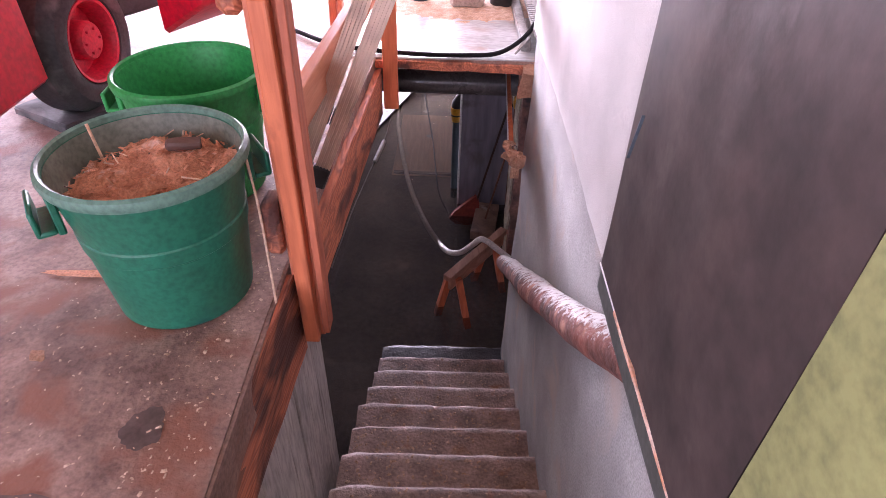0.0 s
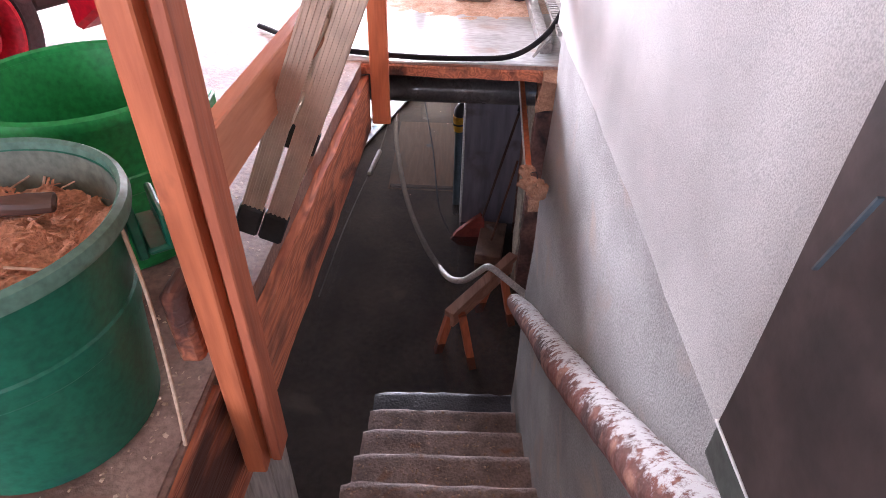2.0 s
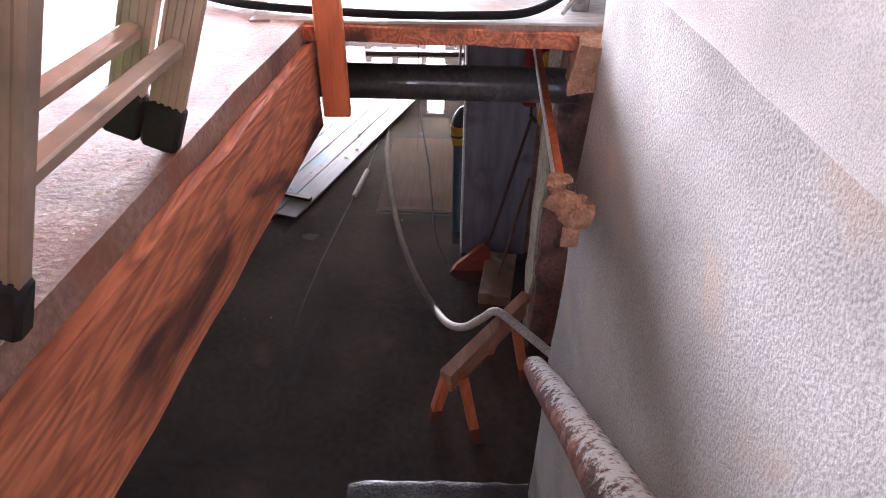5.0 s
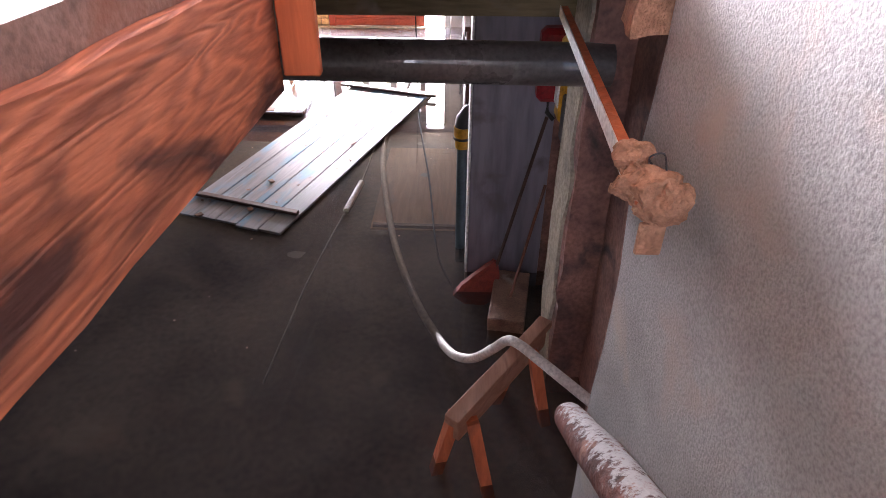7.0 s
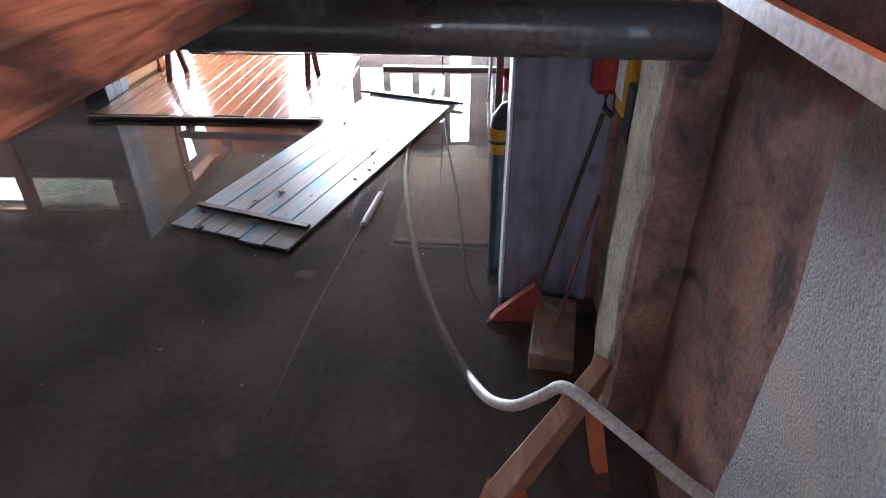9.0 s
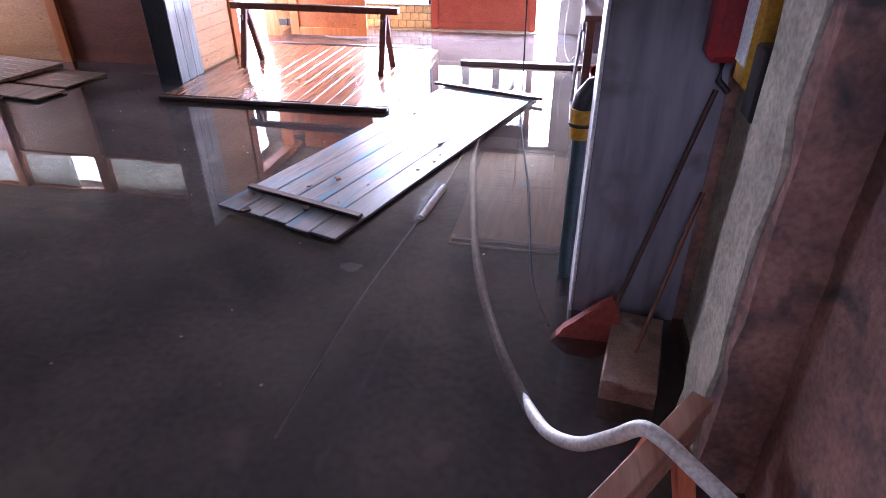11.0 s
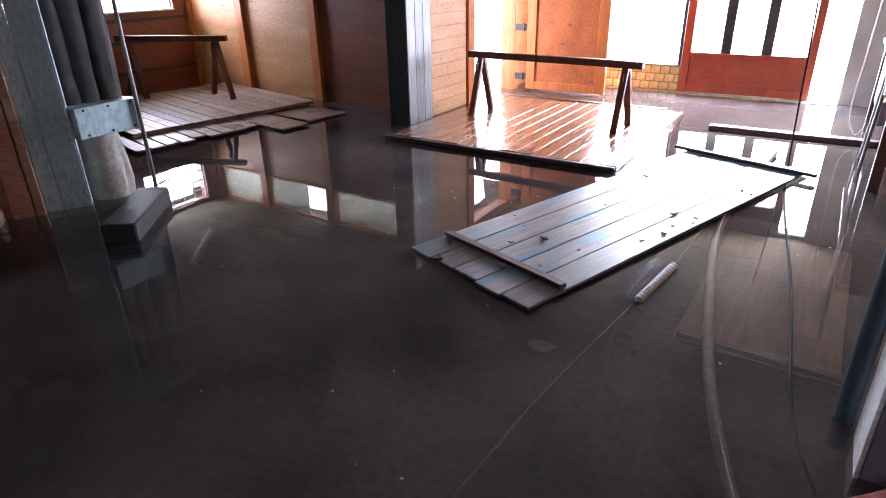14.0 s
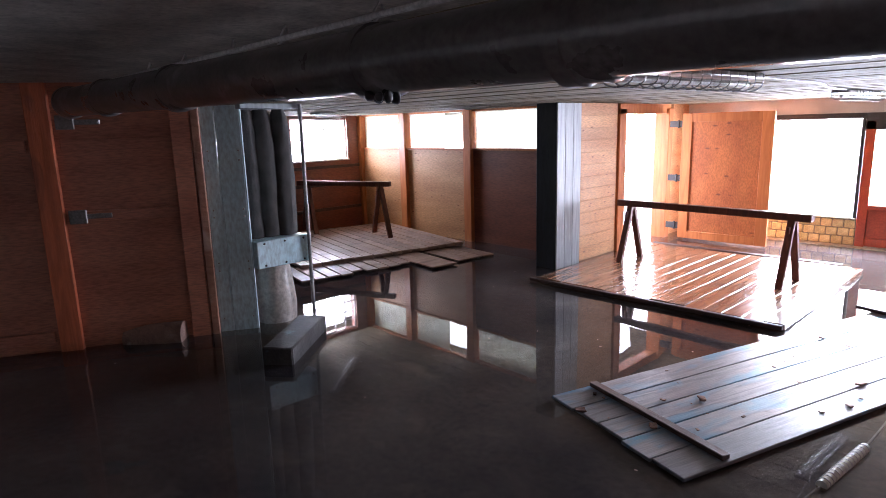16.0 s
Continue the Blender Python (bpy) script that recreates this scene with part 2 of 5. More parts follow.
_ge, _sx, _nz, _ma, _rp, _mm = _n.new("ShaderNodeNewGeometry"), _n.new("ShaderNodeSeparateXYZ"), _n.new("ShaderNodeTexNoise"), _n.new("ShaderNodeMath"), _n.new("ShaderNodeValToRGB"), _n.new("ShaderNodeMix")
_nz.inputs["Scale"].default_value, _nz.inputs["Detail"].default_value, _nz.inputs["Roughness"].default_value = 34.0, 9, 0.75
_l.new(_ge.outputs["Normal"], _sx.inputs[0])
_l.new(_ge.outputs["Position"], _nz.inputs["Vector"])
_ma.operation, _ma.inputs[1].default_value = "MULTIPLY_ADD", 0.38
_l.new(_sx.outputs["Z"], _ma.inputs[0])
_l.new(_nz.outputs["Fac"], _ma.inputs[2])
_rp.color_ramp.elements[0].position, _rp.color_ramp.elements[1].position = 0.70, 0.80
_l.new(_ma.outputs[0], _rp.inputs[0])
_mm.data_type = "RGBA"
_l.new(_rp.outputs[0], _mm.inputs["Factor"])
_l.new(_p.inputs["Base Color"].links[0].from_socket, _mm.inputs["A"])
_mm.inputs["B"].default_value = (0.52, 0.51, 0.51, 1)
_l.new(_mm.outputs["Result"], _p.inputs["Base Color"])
# blue patches are the wet planks' sheen, painted into the colour
M["raft_wood_sheen"] = wood("raft_wood_sheen", (0.20, 0.215, 0.24), (0.105, 0.11, 0.125), 0.36, "y", 0.3, (0.07, 0.21, 0.34), 0.56, 9.0, 0.22, 0.12)
M["raft_wet"] = wood("raft_wet", (0.36, 0.17, 0.09), (0.19, 0.085, 0.05), 0.2, "y", 0.2, (0.16, 0.12, 0.10), 0.6, 9.0, 0.14, 0.4)
M["deck_wood"] = wood("deck_wood", (0.36, 0.25, 0.19), (0.20, 0.135, 0.10), 0.45, "x", 0.3, (0.15, 0.10, 0.08), 0.62, 9.0, 0.25)
M["dark_wood"] = wood("dark_wood", (0.10, 0.05, 0.038), (0.05, 0.028, 0.022), 0.5, "x", 0.25)
M["trestle_wood"] = wood("trestle_wood", (0.17, 0.06, 0.035), (0.08, 0.03, 0.02), 0.5, "z", 0.2)
M["saw_wood"] = wood("saw_wood", (0.56, 0.30, 0.20), (0.36, 0.16, 0.10), 0.7, "y", 0.4, (0.62, 0.42, 0.33), 0.66, 8.0)
M["ply"] = mat("ply", (0.66, 0.35, 0.155), (0.52, 0.24, 0.095), 0.55, 3.0, 0.12, 70.0, dirt=(0.36, 0.14, 0.06), dirt_at=0.72, stretch=(0.25, 0.25, 1.6), vary=0.08)
knots(M["ply"], (0.20, 0.07, 0.03))
M["panel_brown"] = mat("panel_brown", (0.30, 0.10, 0.055), (0.20, 0.062, 0.036), 0.45, 3.0, 0.1, 60.0, stretch=(0.25, 0.25, 1.4))
M["pale_screed"] = mat("pale_screed", (0.58, 0.62, 0.64), (0.40, 0.42, 0.43), 0.38, 4.0, 0.15, 60.0, dirt=(0.34, 0.25, 0.21), dirt_at=0.64, stretch=(0.35, 1, 1))
M["ply_dark"] = mat("ply_dark", (0.64, 0.27, 0.165), (0.46, 0.165, 0.10), 0.45, 3.0, 0.12, 60.0, stretch=(0.25, 0.25, 1.4), vary=0.1)
M["frame_orange"] = wood("frame_orange", (0.58, 0.20, 0.06), (0.42, 0.12, 0.035), 0.42, "z", 0.15, None, 0.6, 8.0)
M["door_ply"] = mat("door_ply", (0.62, 0.20, 0.06), (0.48, 0.13, 0.036), 0.42, 3.5, 0.1, 70.0, dirt=(0.20, 0.06, 0.025), dirt_at=0.73, stretch=(1, 1, 0.5))
knots(M["door_ply"], (0.14, 0.04, 0.02), 6.0, 0.10)
M["red_paint"] = mat("red_paint", (0.44, 0.085, 0.035), (0.36, 0.06, 0.028), 0.42, 4.0, 0.08, 60.0)
M["brick_cream"] = mat("brick_cream", (0.78, 0.66, 0.34), (0.62, 0.50, 0.25), 0.85, 14.0, 0.4, 90.0, vary=0.15)
M["mortar"] = mat("mortar", (0.36, 0.32, 0.22), (0.26, 0.23, 0.17), 0.95, 14.0, 0.4, 90.0)
M["steel_black"] = mat("steel_black", (0.045, 0.045, 0.05), (0.03, 0.03, 0.034), 0.5, 6.0, 0.15, 40.0)
M["pipe_black"] = mat("pipe_black", (0.15, 0.135, 0.13), (0.095, 0.087, 0.086), 0.3, 5.0, 0.0, 50.0, dirt=(0.30, 0.285, 0.275), dirt_at=0.66, coat=0.7)
M["column_dark"] = mat("column_dark", (0.035, 0.045, 0.055), (0.02, 0.026, 0.032), 0.4, 6.0, 0.1, 50.0, stretch=(1, 1, 0.2))
M["column_grey"] = wood("column_grey", (0.42, 0.46, 0.48), (0.24, 0.27, 0.29), 0.5, "z", 0.2)
M["panel_blue"] = mat("panel_blue", (0.66, 0.85, 0.90), (0.52, 0.73, 0.79), 0.35, 2.5, 0.05, 40.0, dirt=(0.50, 0.63, 0.68), dirt_at=0.7, stretch=(1, 1, 0.4))
M["plank_blue"] = mat("plank_blue", (0.30, 0.29, 0.355), (0.20, 0.19, 0.24), 0.5, 3.0, 0.06, 16.0, dirt=(0.14, 0.11, 0.12), dirt_at=0.62, stretch=(1, 1, 0.15))
M["white_paint"] = mat("white_paint", (0.80, 0.81, 0.80), (0.70, 0.71, 0.71), 0.5, 5.0, 0.1, 60.0)
M["fabric_grey"] = mat("fabric_grey", (0.105, 0.10, 0.095), (0.06, 0.058, 0.056), 0.95, 8.0, 0.5, 220.0)
M["plastic_sack"] = mat("plastic_sack", (0.62, 0.58, 0.52), (0.46, 0.42, 0.37), 0.35, 6.0, 0.3, 30.0)
M["bucket_green"] = mat("bucket_green", (0.004, 0.16, 0.094), (0.003, 0.122, 0.072), 0.4, 4.0, 0.06, 60.0, dirt=(0.01, 0.07, 0.06), dirt_at=0.67)
M["bucket_grass"] = mat("bucket_grass", (0.004, 0.34, 0.085), (0.003, 0.27, 0.066), 0.42, 4.0, 0.06, 60.0, dirt=(0.03, 0.32, 0.09), dirt_at=0.76)
M["bucket_rim"] = mat("bucket_rim", (0.13, 0.25, 0.19), (0.08, 0.19, 0.14), 0.5, 8.0, 0.1, 60.0)
M["bucket_inner"] = mat("bucket_inner", (0.21, 0.23, 0.18), (0.14, 0.17, 0.13), 0.6, 8.0, 0.1, 60.0)
M["sawdust"] = mat("sawdust", (0.82, 0.38, 0.23), (0.60, 0.235, 0.13), 0.95, 14.0, 0.9, 110.0, dirt=(0.80, 0.62, 0.54), dirt_at=0.66)
M["shaving"] = mat("shaving", (0.80, 0.58, 0.44), (0.58, 0.34, 0.22), 0.9, 20.0, 0.0, 90.0, vary=0.2)
M["alu"] = mat("alu", (0.74, 0.58, 0.46), (0.62, 0.48, 0.38), 0.34, 5.0, 0.0, 9.0, metal=0.4)
M["rubber"] = mat("rubber", (0.022, 0.022, 0.024), (0.014, 0.014, 0.015), 0.65, 8.0, 0.2, 70.0)
M["tyre"] = mat("tyre", (0.05, 0.05, 0.055), (0.03, 0.03, 0.033), 0.8, 6.0, 0.2, 60.0, dirt=(0.12, 0.11, 0.11), dirt_at=0.6)
M["truck_red"] = mat("truck_red", (0.62, 0.012, 0.03), (0.52, 0.010, 0.024), 0.35, 3.0, 0.03, 40.0)
M["hub_red"] = mat("hub_red", (0.62, 0.02, 0.05), (0.46, 0.016, 0.036), 0.55, 9.0, 0.1, 60.0, dirt=(0.30, 0.05, 0.05), dirt_at=0.7)
M["sheet_dark"] = mat("sheet_dark", (0.066, 0.047, 0.044), (0.023, 0.017, 0.016), 0.55, 5.0, 0.10, 24.0, dirt=(0.11, 0.09, 0.085), dirt_at=0.72)
M["sheet_green"] = mat("sheet_green", (0.27, 0.29, 0.12), (0.20, 0.22, 0.095), 0.5, 3.0, 0.1, 40.0)
M["sheet_green_dark"] = mat("sheet_green_dark", (0.085, 0.095, 0.085), (0.055, 0.06, 0.055), 0.5, 5.0, 0.1, 50.0)
M["tape_blue"] = mat("tape_blue", (0.07, 0.10, 0.12), (0.05, 0.07, 0.085), 0.5, 8.0, 0.1, 60.0)
M["edge_orange"] = mat("edge_orange", (0.72, 0.60, 0.52), (0.62, 0.20, 0.06), 0.7, 22.0, 0.3, 90.0)
M["broom_red"] = mat("broom_red", (0.40, 0.06, 0.04), (0.24, 0.04, 0.03), 0.8, 30.0, 0.4, 120.0)
M["sunken_wood"] = wood("sunken_wood", (0.62, 0.40, 0.27), (0.42, 0.26, 0.17), 0.7, "y", 0.1, (0.36, 0.27, 0.2), 0.6)
M["paper"] = mat("paper", (0.50, 0.47, 0.42), (0.40, 0.37, 0.33), 0.8, 9.0, 0.0, 60.0)
M["oil"] = mat("oil", (0.085, 0.052, 0.046), (0.14, 0.085, 0.07), 0.5, 9.0, 0.05, 60.0)
M["foam"] = mat("foam", (0.56, 0.30, 0.19), (0.40, 0.20, 0.125), 0.95, 30.0, 0.9, 120.0)
M["timber_black"] = mat("timber_black", (0.045, 0.038, 0.036), (0.025, 0.022, 0.022), 0.6, 6.0, 0.4, 50.0, dirt=(0.10, 0.16, 0.20), dirt_at=0.66)
M["hose"] = mat("hose", (0.78, 0.74, 0.70), (0.64, 0.60, 0.57), 0.5, 12.0, 0.1, 60.0)
M["cable"] = mat("cable", (0.018, 0.018, 0.02), (0.012, 0.012, 0.013), 0.85, 12.0, 0.0, 60.0, spec=0.1)
M["cable_white"] = mat("cable_white", (0.70, 0.69, 0.66), (0.58, 0.57, 0.55), 0.5, 12.0, 0.0, 60.0)
M["yellow"] = mat("yellow", (0.66, 0.34, 0.02), (0.54, 0.26, 0.016), 0.4, 8.0, 0.05, 60.0)
M["pipe_blue"] = mat("pipe_blue", (0.05, 0.085, 0.10), (0.03, 0.055, 0.065), 0.4, 6.0, 0.05, 60.0)
M["plastic_red"] = mat("plastic_red", (0.40, 0.02, 0.025), (0.30, 0.016, 0.02), 0.4, 6.0, 0.05, 60.0)
M["plastic_dark"] = mat("plastic_dark", (0.03, 0.028, 0.03), (0.02, 0.019, 0.02), 0.45, 6.0, 0.05, 60.0)
M["canister"] = mat("canister", (0.46, 0.40, 0.34), (0.34, 0.28, 0.23), 0.55, 9.0, 0.15, 60.0, dirt=(0.55, 0.44, 0.36))
M["pot_black"] = mat("pot_black", (0.03, 0.03, 0.03), (0.02, 0.02, 0.02), 0.4, 6.0, 0.1, 60.0, dirt=(0.40, 0.30, 0.24), dirt_at=0.6)
M["steel_grey"] = mat("steel_grey", (0.34, 0.33, 0.32), (0.22, 0.21, 0.20), 0.42, 10.0, 0.2, 60.0, metal=0.5)
M["cloth_white"] = mat("cloth_white", (0.66, 0.63, 0.60), (0.52, 0.49, 0.47), 0.95, 10.0, 0.3, 160.0)
M["block"] = mat("block", (0.40, 0.25, 0.19), (0.20, 0.12, 0.095), 0.75, 7.0, 0.5, 90.0, dirt=(0.50, 0.44, 0.38), dirt_at=0.68)
M["snow_ground"] = mat("snow_ground", (0.72, 0.72, 0.73), (0.60, 0.60, 0.61), 0.8, 1.0, 0.1, 20.0)


def glass(name, tint, rough, edge):
    """Clear sheet: gloss grows towards grazing sight from the share given by edge."""
    m = bpy.data.materials.new(name)
    m.use_nodes = True
    n, l = m.node_tree.nodes, m.node_tree.links
    n.remove(n["Principled BSDF"])
    tr, gl, mx, lw = n.new("ShaderNodeBsdfTransparent"), n.new("ShaderNodeBsdfGlossy"), n.new("ShaderNodeMixShader"), n.new("ShaderNodeLayerWeight")
    tr.inputs[0].default_value = (*tint, 1)
    gl.inputs["Roughness"].default_value = rough
    lw.inputs["Blend"].default_value = 0.5
    pw, ml = n.new("ShaderNodeMath"), n.new("ShaderNodeMath")
    pw.operation, ml.operation = "POWER", "MULTIPLY_ADD"
    pw.inputs[1].default_value = 5.0
    ml.inputs[1].default_value, ml.inputs[2].default_value = 1 - edge, edge
    l.new(lw.outputs["Facing"], pw.inputs[0])
    l.new(pw.outputs[0], ml.inputs[0])
    l.new(ml.outputs[0], mx.inputs[0])
    l.new(tr.outputs[0], mx.inputs[1])
    l.new(gl.outputs[0], mx.inputs[2])
    l.new(mx.outputs[0], n["Material Output"].inputs["Surface"])
    return m


M["pane"] = glass("pane", (0.95, 0.97, 0.96), 0.02, 0.04)
M["water"] = glass("water", (0.62, 0.57, 0.50), 0.012, 0.025)
_n, _l = M["water"].node_tree.nodes, M["water"].node_tree.links
_mx = next(x for x in _n if x.type == "MIX_SHADER")
_tr = next(x for x in _n if x.type == "BSDF_TRANSPARENT")
_murk, _silt = _n.new("ShaderNodeMixShader"), _n.new("ShaderNodeBsdfDiffuse")
_sn, _sr, _st = _n.new("ShaderNodeTexNoise"), _n.new("ShaderNodeValToRGB"), _n.new("ShaderNodeTexCoord")
_sn.inputs["Scale"].default_value, _sn.inputs["Detail"].default_value, _sn.inputs["Roughness"].default_value = 1.1, 7, 0.62
_sr.color_ramp.elements[0].position, _sr.color_ramp.elements[1].position = 0.36, 0.66
_sr.color_ramp.elements[0].color, _sr.color_ramp.elements[1].color = (0.075, 0.073, 0.09, 1), (0.22, 0.19, 0.185, 1)
_l.new(_st.outputs["Object"], _sn.inputs["Vector"])
_l.new(_sn.outputs["Fac"], _sr.inputs[0])
_l.new(_sr.outputs[0], _silt.inputs[0])
_murk.inputs[0].default_value = 0.36
_l.new(_tr.outputs[0], _murk.inputs[1])
_l.new(_silt.outputs[0], _murk.inputs[2])
_l.new(_murk.outputs[0], _mx.inputs[1])
_tc, _nz, _bp = _n.new("ShaderNodeTexCoord"), _n.new("ShaderNodeTexNoise"), _n.new("ShaderNodeBump")
_nz.inputs["Scale"].default_value, _nz.inputs["Detail"].default_value = 1.6, 2
_bp.inputs["Strength"].default_value, _bp.inputs["Distance"].default_value = 0.06, 0.02
_l.new(_tc.outputs["Object"], _nz.inputs["Vector"])
_l.new(_nz.outputs["Fac"], _bp.inputs["Height"])
for _x in _n:
    if _x.type == "BSDF_GLOSSY":
        _l.new(_bp.outputs[0], _x.inputs["Normal"])
M["frost"] = mat("frost", (0.74, 0.75, 0.61), (0.60, 0.62, 0.50), 0.5, 3.0, 0.05, 20.0)
M["frost"].node_tree.nodes["Principled BSDF"].inputs["Transmission Weight"].default_value = 0.42


def glow(name, color, power):
    m = bpy.data.materials.new(name)
    m.use_nodes = True
    p = m.node_tree.nodes["Principled BSDF"]
    p.inputs["Base Color"].default_value = (*color, 1)
    p.inputs["Emission Color"].default_value = (*color, 1)
    p.inputs["Emission Strength"].default_value = power
    return m


M["outdoors"] = glow("outdoors", (0.93, 0.96, 1.0), 6.0)

# ---- building helpers ----


def box(bm, x0, x1, y0, y1, z0, z1, bevel=0.0, m=None):
    g = bmesh.ops.create_cube(bm, size=1)
    vs = g["verts"]
    for v in vs:
        v.co = Vector((x0 + (v.co.x + 0.5) * (x1 - x0), y0 + (v.co.y + 0.5) * (y1 - y0), z0 + (v.co.z + 0.5) * (z1 - z0)))
    if bevel:
        es = list({e for v in vs for e in v.link_edges})
        r = bmesh.ops.bevel(bm, geom=es, offset=bevel, segments=1, affect="EDGES")
        vs = list({v for f in r["faces"] for v in f.verts} | {v for v in vs if v.is_valid})
    if m is not None:
        bmesh.ops.transform(bm, matrix=m, verts=vs)
    return vs


def boxed(x0, x1, y0, y1, z0, z1, bevel=0.0, m=None):
    bm = bmesh.new()
    box(bm, x0, x1, y0, y1, z0, z1, bevel, m)
    return bm


def tube(bm, pts, r, n=10, closed_ends=True, radii=None):
    """A round bar along a line of points."""
    pts = [Vector(p) for p in pts]
    rings = []
    up = Vector((0, 0, 1))
    for i, p in enumerate(pts):
        d = (pts[min(i + 1, len(pts) - 1)] - pts[max(i - 1, 0)]).normalized()
        side = d.cross(up)
        if side.length < 1e-3:
            side = d.cross(Vector((0, 1, 0)))
        side.normalize()
        top = side.cross(d)
        q = radii[i] if radii else r
        rings.append([bm.verts.new(p + side * q * math.cos(2 * math.pi * k / n) + top * q * math.sin(2 * math.pi * k / n)) for k in range(n)])
    for a, b in zip(rings, rings[1:]):
        for k in range(n):
            bm.faces.new((a[k], a[(k + 1) % n], b[(k + 1) % n], b[k]))
    if closed_ends:
        bm.faces.new(rings[0])
        bm.faces.new(rings[-1][::-1])
    return bm


def spline(pts, steps=8):
    """Points of a smooth line through the given ones."""
    p = [Vector(q) for q in pts]
    p = [2 * p[0] - p[1]] + p + [2 * p[-1] - p[-2]]
    out = []
    for i in range(1, len(p) - 2):
        for s in range(steps):
            t = s / steps
            a, b, c, d = p[i - 1], p[i], p[i + 1], p[i + 2]
            out.append(0.5 * (2 * b + (c - a) * t + (2 * a - 5 * b + 4 * c - d) * t * t + (3 * b - a - 3 * c + d) * t**3))
    return out + [p[-2]]


def lathe(bm, profile, n=48, m=None):
    """A round body from (radius, height) pairs."""
    rings = [[bm.verts.new((r * math.cos(2 * math.pi * k / n), r * math.sin(2 * math.pi * k / n), z)) for k in range(n)] for r, z in profile]
    for a, b in zip(rings, rings[1:]):
        for k in range(n):
            bm.faces.new((a[k], a[(k + 1) % n], b[(k + 1) % n], b[k]))
    if m is not None:
        bmesh.ops.transform(bm, matrix=m, verts=[v for r in rings for v in r])
    return bm


def rough(bm, amp, scale=8.0, cuts=0, seed=0.0):
    """Uneven, worn shape."""
    if cuts:
        bmesh.ops.subdivide_edges(bm, edges=bm.edges[:], cuts=cuts, use_grid_fill=True)
    for v in bm.verts:
        v.co += Vector(noise.noise_vector(v.co * scale + Vector((seed, seed * 1.7, seed * 0.3)))) * amp
    return bm


def finish(name, bm, material, smooth):
    bmesh.ops.recalc_face_normals(bm, faces=bm.faces[:])
    me = bpy.data.meshes.new(name)
    bm.to_mesh(me)
    bm.free()
    me.materials.append(M[material])
    if smooth:
        me.shade_smooth()
        me.set_sharp_from_angle(angle=radians(38))
    return me


def part(name, bm, material, parent, label="", smooth=True):
    ob = new(name, finish(name, bm, material, smooth))
    ob.parent = parent
    return tagged(ob, label)


def thing(name, label, category, m=None, group="", kind=""):
    ob = new(name)
    ob.empty_display_size = 0.1
    if m is not None:
        ob.matrix_world = m
    return tagged(ob, label, category, group, kind)


def solid(name, bm, material, label, category, group="", kind="", smooth=True):
    return tagged(new(name, finish(name, bm, material, smooth)), label, category, group, kind)


def setting(name, bm, material, label, category, smooth=False):
    return solid(name, bm, material, label, category, kind="structure", smooth=smooth)


FLOOR = 2.51      # upper floor
CEIL = 1.975      # soffit of the flooded hall
BED = -0.13       # hall floor under the water
WALLX = 2.07      # plastered wall beside the stairs


def curb(y):
    """The inner face of the kerb board along the stairwell."""
    return 1.085 + 0.055 * (y - 3.5)


# ---- structure ----
bm = bmesh.new()
box(bm, -8.5, 4.2, 1.0, 15.3, BED - 0.2, BED)
setting("floor", bm, "basin_concrete", "dark stained concrete hall floor under shallow flood water", "floor")

bm = bmesh.new()
bmesh.ops.create_grid(bm, x_segments=2, y_segments=2, size=1)
for v in bm.verts:
    v.co = Vector((-2.7 + v.co.x * 5.3, 8.6 + v.co.y * 6.33, 0.0))
setting("water", bm, "water", "still murky flood water over the hall floor", "water")

# upper floor slab round the stairwell, and soffits under it
bm = bmesh.new()
box(bm, -8.6, 1.06, -2.0, 13.0, 2.36, FLOOR - 0.004)
box(bm, 1.06, 4.2, 5.47, 13.0, 2.462, FLOOR - 0.004)
box(bm, 1.06, WALLX, -2.0, 1.42, 2.36, FLOOR - 0.004)
setting("floor_upper", bm, "floor_concrete", "worn reddish concrete floor of the upper workshop", "floor")

bm = bmesh.new()
box(bm, -8.5, 4.2, 7.1, 15.3, CEIL, 2.355)
for i in range(58):
    y = 7.12 + i * 0.14
    d = 0.004 + 0.007 * random.random()
    box(bm, -8.0, 4.1, y, y + 0.132, CEIL - d, CEIL + 0.002)
setting("ceiling", bm, "ceiling_concrete", "low board-marked concrete ceiling over the hall", "ceiling")
bm = boxed(-8.5, 1.04, 1.0, 7.1, 2.14, 2.355)
rough(bm, 0.012, 3.0, 12)
setting("ceiling_bay", bm, "dark_soffit", "dark rough concrete soffit beside the stairwell", "ceiling")

# walls of the stair
def border(y):
    """Height at which the white plaster ends above the cement render darkened for shade."""
    return 2.748 + 0.006 * noise.noise(Vector((0.0, y * 3.0, 0.0)))


def stair_wall(low, high, shift, amp):
    bm = bmesh.new()
    ny, nz = 90, int((high(0) - low(0)) / 0.07)
    back = WALLX + 0.22
    rows = []
    for j in range(nz + 1):
        row = []
        for i in range(ny + 1):
            y = -2.0 + 7.37 * i / ny
            z = low(y) + (high(y) - low(y)) * j / nz
            p = Vector((WALLX + shift, y, z))
            p.x += 0.010 * noise.noise(p * 2.1) + amp * noise.noise(p * 11.0)
            if i == ny:
                p.y += 0.022 * noise.noise(p * 3.3) + 0.012 * noise.noise(p * 11.0)
            row.append(bm.verts.new(p))
        row.append(bm.verts.new((back, 5.37, z)))
        row.append(bm.verts.new((back, -2.0, low(-2.0) + (high(-2.0) - low(-2.0)) * j / nz)))
        rows.append(row)
    n = len(rows[0])
    for a, b in zip(rows, rows[1:]):
        for i in range(n):
            bm.faces.new((a[i], a[(i + 1) % n], b[(i + 1) % n], b[i]))
    bm.faces.new(rows[0])
    bm.faces.new(rows[-1][::-1])
    return bm


